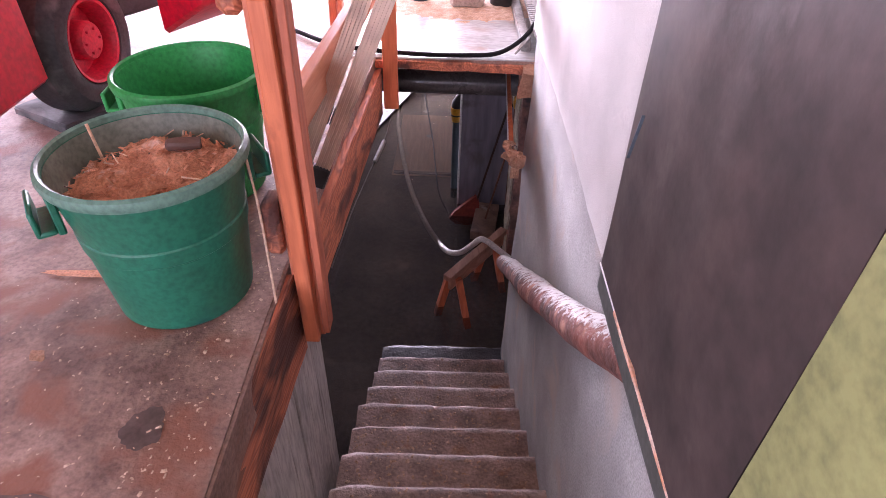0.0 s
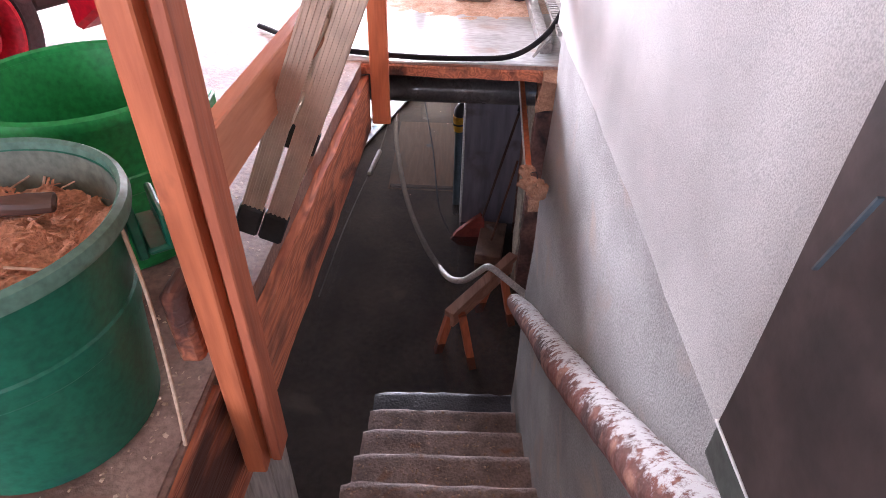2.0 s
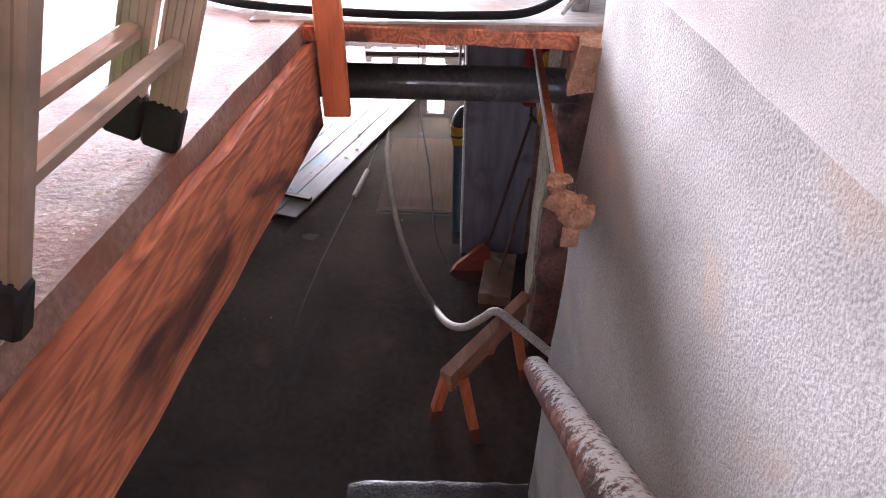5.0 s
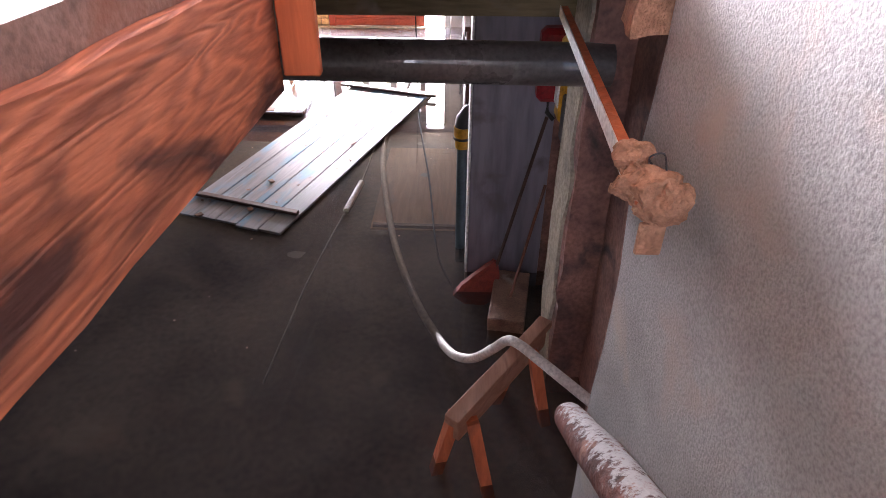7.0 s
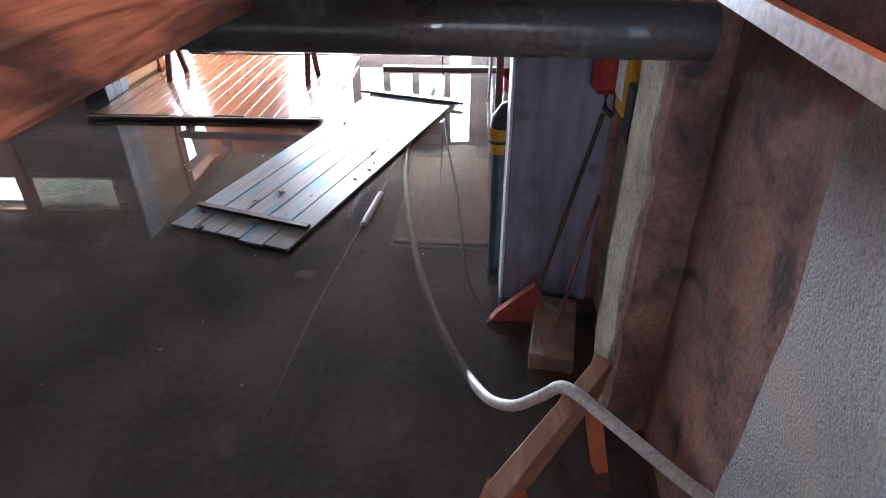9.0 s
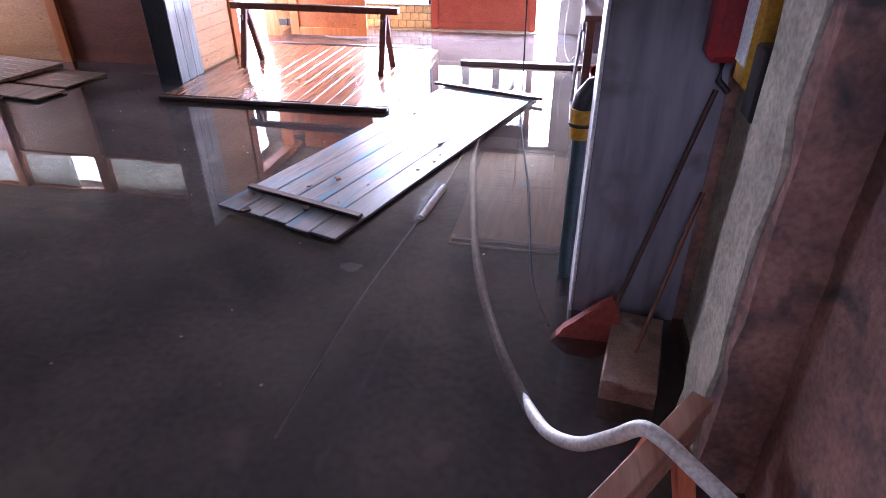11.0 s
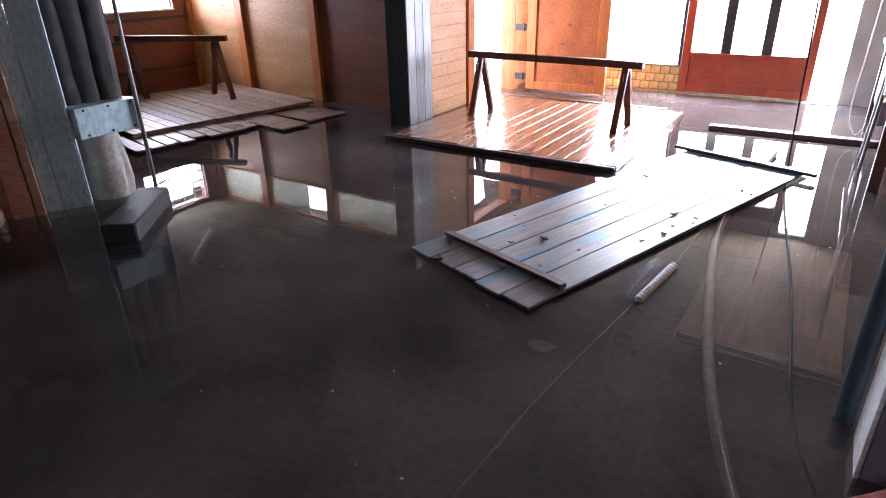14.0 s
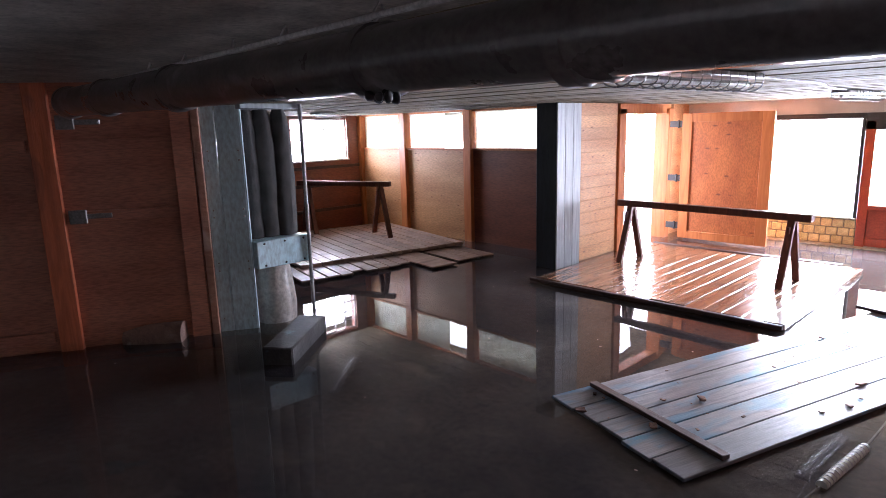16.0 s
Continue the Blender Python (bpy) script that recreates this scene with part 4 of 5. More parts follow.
part("post", rough(boxed(1.098, 1.150, 3.455, 3.498, 2.205, 3.42, 0.004), 0.003, 9, 3), "post_wood", rail, "doubled front batten")
part("post", rough(boxed(1.1665, 1.19, 3.47, 3.545, 2.24, 3.7, 0.003), 0.003, 9, 3), "beam_post_wood", rail, "thin darker side batten")
part("block", boxed(1.02, 1.075, 3.47, 3.57, 2.60, 2.80, 0.012), "beam_wood", rail, "dark timber block")
part("block", boxed(1.0, 1.072, 3.50, 3.56, 3.36, 3.52, 0.02), "beam_wood", rail)
bm = boxed(-0.022, 0.022, 0, 1, 2.93, 3.07, 0.004)
for v in bm.verts:
    y = 3.50 + v.co.y * 2.0
    v.co = Vector((curb(y) + 0.02 + v.co.x, y, v.co.z))
part("rail", rough(bm, 0.003, 6, 6), "rail_wood", rail)
part("post", rough(boxed(1.205, 1.295, 5.40, 5.435, 2.21, 3.75, 0.004), 0.004, 9, 3), "post_wood", rail)
part("rail", boxed(1.2, 2.06, 5.40, 5.435, 2.93, 3.04, 0.004), "post_wood", rail)
part("post", boxed(0.80, 0.85, 6.0, 6.08, FLOOR, 3.7, 0.004), "post_wood", rail)
part("post", boxed(0.86, 0.89, 6.0, 6.08, FLOOR, 3.7, 0.004), "rail_wood", rail)

# folded ladder
lad = thing("ladder", "folded aluminium ladder leaning across the stairwell", "ladder")
lean = Matrix.Translation((1.04, 4.03, FLOOR + 0.02)) @ Matrix.Rotation(math.atan(0.43), 4, "Y")
def stile_bar(xx, yy, z0, z1, m):
    """A hollow ladder rail with pressed grooves along both faces, as one drawn section."""
    sec = [(-0.03, -0.013)]
    for g in (-0.02, -0.007, 0.007, 0.02):
        sec += [(g - 0.004, -0.013), (g - 0.003, -0.0095), (g + 0.003, -0.0095), (g + 0.004, -0.013)]
    sec += [(0.03, -0.013), (0.03, 0.013), (-0.03, 0.013)]
    bm = bmesh.new()
    a, b = ([bm.verts.new(m @ Vector((xx + x, yy + y, z))) for x, y in sec] for z in (z0, z1))
    for k in range(len(sec)):
        bm.faces.new((a[k - 1], a[k], b[k], b[k - 1]))
    bm.faces.new(a)
    bm.faces.new(b[::-1])
    return bm


for yy in (0.0, 0.52):
    for xx in (-0.045, 0.028):
        stile = part("stile", stile_bar(xx, yy, 0.05, 2.25, lean), "alu", lad, smooth=False)
        part("foot", boxed(xx - 0.035, xx + 0.035, yy - 0.02, yy + 0.02, 0.0, 0.10, 0.008, lean), "rubber", stile, "black rubber foot")
for k in range(8):
    for xx in (-0.045, 0.028):
        bm = bmesh.new()
        z = 0.22 + 0.27 * k
        box(bm, xx - 0.014, xx + 0.014, 0.012, 0.508, z - 0.014, z + 0.014, 0.004, lean)
        part("rung", bm, "alu", lad)

# forklift-like red truck, parked
TR = Matrix.Translation((-0.127, 4.738, FLOOR)) @ Matrix.Rotation(radians(85.6), 4, "Z")
TB = TR.inverted() @ Matrix.Translation((-0.01, 4.72, FLOOR)) @ Matrix.Rotation(radians(-29), 4, "Z")
truck = thing("truck", "bright red truck parked on the workshop floor", "truck", TR)
R = 0.328
wm = Matrix.Translation((0, 0, R)) @ Matrix.Rotation(radians(90), 4, "X")
wheel = new("wheel")
wheel.parent = truck
bm = bmesh.new()
lathe(bm, [(0.192, 0.045), (0.20, 0.067), (0.24, 0.076), (0.28, 0.067), (0.298, 0.045), (R, 0.018), (R, -0.11), (0.285, -0.15), (0.192, -0.15), (0.192, 0.045)], 56, wm)
part("tyre", bm, "tyre", wheel)
bm = bmesh.new()
lathe(bm, [(0.193, 0.05), (0.19, 0.063), (0.176, 0.061), (0.166, 0.036), (0.156, -0.04), (0.092, -0.045), (0.089, 0.03), (0.083, 0.043), (0.076, 0.05), (0.0, 0.052)], 48, wm)
part("rim", bm, "hub_red", wheel, "dusty red steel rim")
for k in range(6):
    a = 2 * math.pi * k / 6
    bm = bmesh.new()
    tube(bm, [(0.055 * math.cos(a), -0.05, R + 0.055 * math.sin(a)), (0.055 * math.cos(a), -0.062, R + 0.055 * math.sin(a))], 0.007, 6)
    part("bolt", bm, "hub_red", wheel)
bm = boxed(-1.6, -0.10, 3.3, 4.38, FLOOR + 0.28, FLOOR + 1.5, 0.02, TR.inverted())
part("body", bm, "truck_red", truck, "rear body side")
bm = boxed(0.27, 0.60, 0.12, 0.9, 0.385, 1.6, 0.02)
for v in bm.verts:
    if v.co.z < 0.7 and v.co.x > 0.5:
        v.co.z += 0.165
bmesh.ops.transform(bm, matrix=TB, verts=bm.verts[:])
part("body", bm, "truck_red", truck, "front body side")
part("frame_rail", boxed(-1.4, -0.25, 4.15, 5.3, FLOOR + 0.48, FLOOR + 0.9, 0.02, TR.inverted()), "truck_red", truck)
part("chassis", boxed(-1.2, -0.3, 0.3, 0.7, 0.3, 0.5, 0.02, TB), "steel_black", truck)
bm = boxed(-0.25, 0.15, -0.16, 0.19, 0.0, 0.045, 0.008)
bmesh.ops.subdivide_edges(bm, edges=bm.edges[:], cuts=5, use_grid_fill=True)
rough(bm, 0.012, 9)
bmesh.ops.transform(bm, matrix=Matrix.Translation((-0.20, 4.62, FLOOR)) @ Matrix.Rotation(radians(-29), 4, "Z"), verts=bm.verts[:])
solid("wheel_chock", bm, "tyre", "flattened black rubber mat under the truck wheel", "rubber mat")

# far upper clutter
can = thing("jerrycan", "dusty beige plastic canister lying on the floor", "jerrycan", pose(1.72, 6.50, FLOOR, 0, 0, -8))
part("body", rough(boxed(-0.12, 0.12, -0.08, 0.09, 0.0, 0.26, 0.03), 0.006, 9, 3), "canister", can)
bm = bmesh.new()
tube(bm, [(-0.07, -0.08, 0.11), (-0.07, -0.115, 0.11)], 0.034, 16)
part("cap", bm, "rubber", can, "dark screw cap")
part("rib", boxed(0.0, 0.1, -0.092, -0.078, 0.09, 0.11, 0.006), "canister", can)
part("rib", boxed(0.0, 0.1, -0.092, -0.078, 0.15, 0.17, 0.006), "canister", can)
bm = bmesh.new()
lathe(bm, [(0, 0), (0.085, 0), (0.098, 0.02), (0.105, 0.18), (0.112, 0.185), (0.105, 0.19), (0.095, 0.18), (0.09, 0.03), (0, 0.03)], 32, Matrix.Translation((1.985, 6.56, FLOOR)))
solid("pot", bm, "pot_black", "blackened metal pot with dust on it", "pot")
bm = bmesh.new()
lathe(bm, [(0, 0), (0.06, 0), (0.07, 0.02), (0.075, 0.22), (0.07, 0.22), (0.06, 0.02), (0, 0.02)], 28, Matrix.Translation((1.37, 6.62, FLOOR)))
solid("paint_tin", bm, "pipe_blue", "small blue-grey tin on the floor", "tin")
rack = thing("steel_profile", "grey toothed steel profiles leaning along the wall", "metal profile")
for x, y0, y1, z in ((2.07, 5.62, 7.4, FLOOR + 0.03), (2.16, 5.50, 7.4, FLOOR + 0.10)):
    bm = bmesh.new()
    box(bm, x - 0.03, x + 0.03, y0, y1, z - 0.03, z + 0.03, 0.005)
    part("bar", bm, "steel_grey", rack)
bm = bmesh.new()
for k in range(46):
    y = 5.52 + 0.04 * k
    box(bm, 2.10, 2.15, y, y + 0.022, FLOOR + 0.128, FLOOR + 0.152)
part("teeth", bm, "steel_grey", rack)
for k in range(4):
    bm = bmesh.new()
    tube(bm, [(2.0 + 0.02 * k, 5.56 + 0.05 * k, FLOOR + 0.01), (2.09 + 0.02 * k, 5.62 + 0.09 * k, FLOOR + 0.09 + 0.05 * (k % 2))], 0.007, 6)
    part("bolt", bm, "steel_grey", rack)
bm = bmesh.new()
tube(bm, spline([(0.55, 5.9, FLOOR + 0.015), (0.9, 5.62, FLOOR + 0.017), (1.35, 5.50, FLOOR + 0.02), (1.7, 5.49, FLOOR + 0.02), (1.9, 5.52, FLOOR + 0.03), (2.05, 5.60, FLOOR + 0.10), (2.14, 5.70, FLOOR + 0.2), (2.19, 5.8, FLOOR + 0.32)], 8), 0.0135, 10)
solid("cable", bm, "cable", "thick black rubber cable across the slab edge", "cable")

setting("floor_screed", rough(boxed(0.98, 2.22, 5.476, 6.9, FLOOR - 0.02, FLOOR + 0.003, 0.002), 0.002, 5, 5), "pale_screed", "pale worn screed along the far stairwell edge", "floor")

# dust heap on the far floor
bm = bmesh.new()
bmesh.ops.create_grid(bm, x_segments=40, y_segments=40, size=1)
for v in bm.verts:
    e = max(0.0, 1 - v.co.xy.length)
    v.co = Vector((1.75 + v.co.x * 1.0, 6.75 + v.co.y * 0.75, FLOOR - 0.012 + 0.03 * min(1, 2.2 * e) + 0.012 * noise.noise(v.co * 14)))
solid("sawdust_heap", bm, "shaving", "thin spread of pale sawdust on the floor", "sawdust", kind="stuff")

# sheet leaning against the wall
sheet = thing("metal_sheet", "dark stained metal sheet fixed to the plaster wall", "metal sheet")
bm = boxed(2.018, 2.034, 2.40, 3.18, 2.845, 4.6)
bmesh.ops.subdivide_edges(bm, edges=bm.edges[:], cuts=14, use_grid_fill=True)
for v in bm.verts:
    v.co.x += 0.006 * noise.noise(v.co * 3.0) + (0.004 if abs(v.co.y - 2.83) < 0.03 else 0)
part("sheet", bm, "sheet_dark", sheet)
part("ledge", rough(boxed(2.026, 2.068, 2.40, 3.19, 2.752, 2.836, 0.003), 0.002, 12, 6), "sheet_green_dark", sheet, "dark grey-green strip under the sheet")
part("edge", rough(boxed(2.016, 2.027, 2.40, 3.0, 2.834, 2.846, 0.002), 0.003, 30, 4), "edge_orange", sheet, "chipped orange and white upper edge of the strip")
part("edge", boxed(2.018, 2.027, 3.001, 3.188, 2.836, 2.842, 0.001), "white_paint", sheet, "thin pale edge")
for (p, q) in (((3.10, 3.31), (3.135, 3.19)),):
    a, b = Vector((2.0085, p[0], p[1])), Vector((2.0085, q[0], q[1]))
    bm = boxed(-0.0015, 0.0015, -0.0035, 0.0035, 0, (b - a).length, 0, Matrix.Translation(a) @ (b - a).to_track_quat("Z", "X").to_matrix().to_4x4())
    part("tape", bm, "tape_blue", sheet, "strip of blue tape")
solid("painted_board", rough(boxed(2.012, 2.040, 1.4, 2.395, 2.7, 4.6, 0.004), 0.003, 4, 6), "sheet_green", "yellow-green painted board against the wall", "board")

# round timber handrail
bm = bmesh.new()
pts, rad = [], []
for i in range(31):
    t = i / 30
    y = 5.40 - 2.62 * t
    pts.append((2.04 + 0.006 * math.sin(9 * t) + 0.07 * max(0, t - 0.8) * 5, y, 1.025 + 0.70 * (5.40 - y) - 0.02))
    rad.append((0.052 + 0.014 * min(1, t * 6)) * (1 + 0.05 * math.sin(14 * t + 1)))
tube(bm, pts, 0.06, 18, radii=rad)
rough(bm, 0.006, 16)
solid("handrail", bm, "log_wood", "thick barked round timber handrail, flaky, its top coloured paler as if lit", "handrail")

# lath with a lump of foam
lath = thing("hanging_lath", "thin timber lath fixed under the slab edge", "lath")
bm = bmesh.new()
box(bm, 1.952, 1.980, 4.93, 6.42, 2.13, 2.165, 0.003)
for v in bm.verts:
    v.co.x += 0.052 * (v.co.y - 4.93)
part("batten", bm, "post_wood", lath)
bm = bmesh.new()
box(bm, 1.948, 1.9515, 4.95, 6.42, 2.128, 2.167)
for v in bm.verts:
    v.co.x += 0.052 * (v.co.y - 4.93)
part("edge_strip", bm, "white_paint", lath, "pale edge strip")
bm = bmesh.new()
for c, r in (((1.955, 4.99, 2.195), 0.034), ((1.948, 4.95, 2.168), 0.036), ((1.975, 4.92, 2.165), 0.044), ((1.998, 4.91, 2.15), 0.038), ((1.978, 4.94, 2.115), 0.028)):
    bmesh.ops.create_icosphere(bm, subdivisions=3, radius=r, matrix=Matrix.Translation(c))
bmesh.ops.subdivide_edges(bm, edges=bm.edges[:], cuts=1, use_grid_fill=True)
rough(bm, 0.026, 19)
rough(bm, 0.009, 55)
rough(bm, 0.004, 150)
solid("foam_lump", bm, "foam", "crumbling lump of hardened brown mounting foam on a lath", "foam lump")
bm = boxed(1.965, 2.015, 4.915, 4.927, 2.03, 2.10, 0.003)
solid("cardboard_tag", bm, "foam", "brown card tag stuck under the foam lump", "tag")
bm = bmesh.new()
tube(bm, spline([(1.98, 4.94, 2.20), (1.962, 4.935, 2.225), (1.985, 4.93, 2.235), (1.995, 4.925, 2.20)], 5), 0.0018, 6)
solid("wire", bm, "steel_black", "thin bent wire on the foam lump", "wire")

# stains and litter on the upper floor


def blot(name, x, y, rx, ry, material, label, seed, z=FLOOR - 0.001):
    bm = bmesh.new()
    c = bm.verts.new((x, y, z))
    ring = []
    for k in range(40):
        a = 2 * math.pi * k / 40
        r = 1 + 0.35 * noise.noise(Vector((math.cos(a) * 1.6 + seed, math.sin(a) * 1.6, seed))) + 0.12 * noise.noise(Vector((math.cos(a) * 5, math.sin(a) * 5, seed)))
        ring.append(bm.verts.new((x + rx * r * math.cos(a), y + ry * r * math.sin(a), z)))
    for k in range(40):
        bm.faces.new((c, ring[k - 1], ring[k]))
    return solid(name, bm, material, label, "stain", kind="stuff")


blot("oil_stain", 0.83, 2.86, 0.055, 0.06, "oil", "dark oil stain soaked into the concrete floor", 1.0)
blot("oil_stain", 0.62, 2.62, 0.12, 0.05, "oil", "dark oil stain soaked into the concrete floor", 4.0)
blot("sawdust_streak", 0.40, 3.46, 0.16, 0.018, "sawdust", "reddish streak of sawdust on the floor", 7.0, FLOOR)
bm = boxed(-0.03, 0.03, -0.022, 0.022, 0, 0.002)
bmesh.ops.subdivide_edges(bm, edges=bm.edges[:], cuts=5, use_grid_fill=True)
for v in bm.verts:
    v.co.z += 0.10 * v.co.x ** 2 * 60 * 0.1 + 0.006 * noise.noise(v.co * 60) + 0.004
    v.co.y *= max(0.15, 1 - abs(v.co.x) * 26)
bmesh.ops.transform(bm, matrix=pose(0.43, 3.09, FLOOR, 0, 0, -35), verts=bm.verts[:])
solid("dry_leaf", bm, "foam", "small dry brown leaf on the concrete floor", "leaf")

# wood shavings on stairs and upper floor
rnd = random.Random(11)
bm = bmesh.new()


def shaving(bm, p, s):
    a, c = rnd.uniform(0, 6.28), rnd.uniform(0.3, 1.2)
    w = s * rnd.uniform(0.12, 0.3)
    last = None
    for i in range(4):
        q = p + Vector((math.cos(a) * s * (i / 3 - 0.5), math.sin(a) * s * (i / 3 - 0.5), 0.002 + s * 0.18 * math.sin(i / 3 * math.pi) * c))
        n = Vector((-math.sin(a), math.cos(a), 0.2)) * w
        pair = (bm.verts.new(q - n), bm.verts.new(q + n))
        if last:
            bm.faces.new((last[0], last[1], pair[1], pair[0]))
        last = pair
        a += 0.25


for k in range(1, 14):
    z, y = Z0 + RISE * k, Y0 - RUN * k
    for i in range(70 + 14 * k):
        shaving(bm, Vector((rnd.uniform(1.13, 2.05), y - 0.03 - rnd.random() ** 0.8 * (RUN - 0.05), z + 0.003)), rnd.uniform(0.008, 0.026))
for i in range(520):
    y = rnd.uniform(1.6, 5.4)
    shaving(bm, Vector((curb(y) - 0.05 - abs(rnd.gauss(0, 0.16)), y, FLOOR + 0.004)), rnd.uniform(0.005, 0.016))
for i in range(500):
    shaving(bm, Vector((rnd.uniform(0.2, 1.05), rnd.uniform(1.6, 3.6), FLOOR + 0.003)), rnd.uniform(0.004, 0.011))
solid("wood_shavings", bm, "shaving", "scattered pale curled wood shavings on steps and floor", "wood shavings", kind="stuff", smooth=False)

# ---- things: flooded hall ----


def plank_raft(name, label, m, length, width, count, material, thick=0.028, gap=0.006, battens=(), group="", ends=0.0, lift=0.0):
    """Planks side by side along local y, held by battens across."""
    r = thing(name, label, "raft", m, group)
    w = width / count
    rr = random.Random(int(length * 1000 + count))
    for i in range(count):
        bm = boxed(i * w + gap / 2, (i + 1) * w - gap / 2, rr.uniform(0, ends), length - rr.uniform(0, ends), lift - thick, lift + rr.uniform(-0.003, 0.003), 0.004)
        part("plank", bm, material, r, smooth=False)
    for y, over in battens:
        part("batten", rough(boxed(-over, width + over, y, y + 0.055, lift + 0.002, lift + 0.032, 0.004), 0.002, 8), "dark_wood", r)
    return r


# long floating platform
ux = Vector((1.03, -0.345, 0)).normalized()
ang = math.degrees(math.atan2(ux.y, ux.x))
plank_raft("floating_platform", "grey wet plank platform floating on the water", pose(-0.80, 8.43, 0.028, 0.2, 0, ang), 3.62, 1.075, 5, "raft_wood_sheen", 0.022, 0.006, ((0.30, -0.02), (3.38, 0.12)), "floating platforms", 0.07)
rnd = random.Random(21)
for i in range(34):
    u, v = rnd.uniform(0.03, 1.04), rnd.uniform(0.02, 3.5) ** 1.0
    bm = boxed(-0.02, 0.02, -0.012, 0.012, 0, 0.008, 0.002)
    s = rnd.uniform(0.25, 1.0) if i > 4 else 1.6
    rough(bm, 0.006, 40, 1, i)
    bmesh.ops.transform(bm, matrix=pose(-0.80, 8.43, 0.031, 0.2, 0, ang) @ pose(u, v, 0, 0, 0, rnd.uniform(0, 180)) @ Matrix.Scale(s, 4), verts=bm.verts[:])
    solid("bark_bit", bm, "dark_wood" if i % 3 == 0 else "block", "small bit of bark lying on the floating platform", "bark", "bits on the platform")
# square platform under the trestle
plank_raft("floating_platform", "wet reddish plank platform floating beside the door", pose(-2.68, 10.75, 0.055, 0, 0, -0.5), 2.6, 2.55, 15, "raft_wet", 0.05, 0.006, (), "floating platforms", 0.03)
solid("platform_edge", rough(boxed(-2.72, -0.14, 10.70, 10.745, 0.016, 0.052, 0.005), 0.004, 6, 6), "dark_wood", "dark front edge beam of the plank platform", "beam")
solid("board", boxed(-2.65, -0.35, 13.42, 13.50, 0.01, 0.05, 0.004), "dark_wood", "dark board floating along the platform's back edge", "board")
# decks at the strip windows
DECK = pose(-5.16, 9.26, 0.09, 0, 0, 77.8)
plank_raft("timber_deck", "reddish-brown plank deck under the strip windows", DECK, 2.5, 2.45, 17, "deck_wood", 0.045, 0.009, (), "decks", 0.02)
plank_raft("loose_planks", "loose weathered planks jutting out under the deck's edge", DECK @ pose(-0.2, -0.62, -0.05), 0.9, 1.5, 9, "deck_wood", 0.02, 0.02, (), "loose planks", 0.16)
plank_raft("loose_planks", "flat reddish boards floating at the deck's corner", DECK @ pose(1.36, -0.92, -0.055, 0, 0, 4), 0.95, 0.40, 1, "deck_wood", 0.018, 0.01, (), "loose planks", 0.03)
plank_raft("loose_planks", "flat reddish boards floating at the deck's corner", DECK @ pose(1.84, -0.78, -0.06, 0, 0, 5), 0.85, 0.62, 3, "deck_wood", 0.016, 0.008, (), "loose planks", 0.06)


def trestle(name, label, a, b, h, z0=0.05, material="trestle_wood", twist=0.0, splay=0.30):
    """A carpenter's trestle with its beam from a to b."""
    a, b = Vector((*a, 0)), Vector((*b, 0))
    d = b - a
    L = d.length
    m = Matrix.Translation((a.x, a.y, z0)) @ Matrix.Rotation(math.atan2(d.y, d.x), 4, "Z")
    t = thing(name, label, "trestle", m, "trestles")
    part("beam", rough(boxed(-0.06, L + 0.06, -0.045, 0.045, h - 0.075, h, 0.006), 0.003, 5, 3), material, t)
    for x in (0.12, L - 0.12):
        for s in (-1, 1):
            bm = bmesh.new()
            box(bm, x - 0.035, x + 0.035, -0.024, 0.024, 0, (h - 0.03) / math.cos(splay), 0.004, Matrix.Translation((x, 0, 0)) @ Matrix.Rotation(radians(twist), 4, "Z") @ Matrix.Translation((-x, s * h * math.tan(splay), 0)) @ Matrix.Rotation(s * splay, 4, "X"))
            part("leg", bm, material, t)
        part("brace", boxed(x - 0.012, x + 0.012, -0.12, 0.12, h - 0.20, h - 0.13, 0.003), material, t)
    return t


trestle("trestle", "dark red-brown timber trestle standing on the plank platform", (-2.45, 12.22), (-0.40, 12.10), 0.74)
trestle("trestle", "dark red-brown timber trestle on the timber deck", (-7.40, 10.70), (-5.95, 11.32), 0.84, 0.09, twist=52.0, splay=0.36)

# dust extractor
EA, EB = Vector((-3.735, 7.588, 0)), Vector((-3.575, 7.86, 0))
ed = (EB - EA).normalized()
EM = Matrix.Translation(EA) @ Matrix.Rotation(math.atan2(ed.y, ed.x), 4, "Z")
ex = thing("dust_extractor", "pale blue riveted dust extractor with grey filter bags", "dust extractor", EM)
W = (EB - EA).length
part("side_panel", boxed(0, W * 0.36, 0, 0.05, -0.05, 1.955, 0.006), "panel_blue", ex)
part("side_panel", boxed(W * 0.37, W, 0, 0.05, -0.05, 1.955, 0.006), "panel_blue", ex)
part("edge_strip", boxed(W, W + 0.010, 0.001, 0.10, -0.05, 1.955, 0.003), "panel_blue", ex, "pale folded edge")
for z in (0.12, 0.55, 0.62, 1.02, 1.08, 1.5, 1.58):
    for x in (0.04, W - 0.03):
        bm = bmesh.new()
        bmesh.ops.create_icosphere(bm, subdivisions=1, radius=0.008, matrix=Matrix.Translation((x, -0.002, z)))
        part("rivet", bm, "steel_grey", ex)
inv = EM.inverted()


def loc(x, y, z):
    return inv @ Vector((x, y, z))


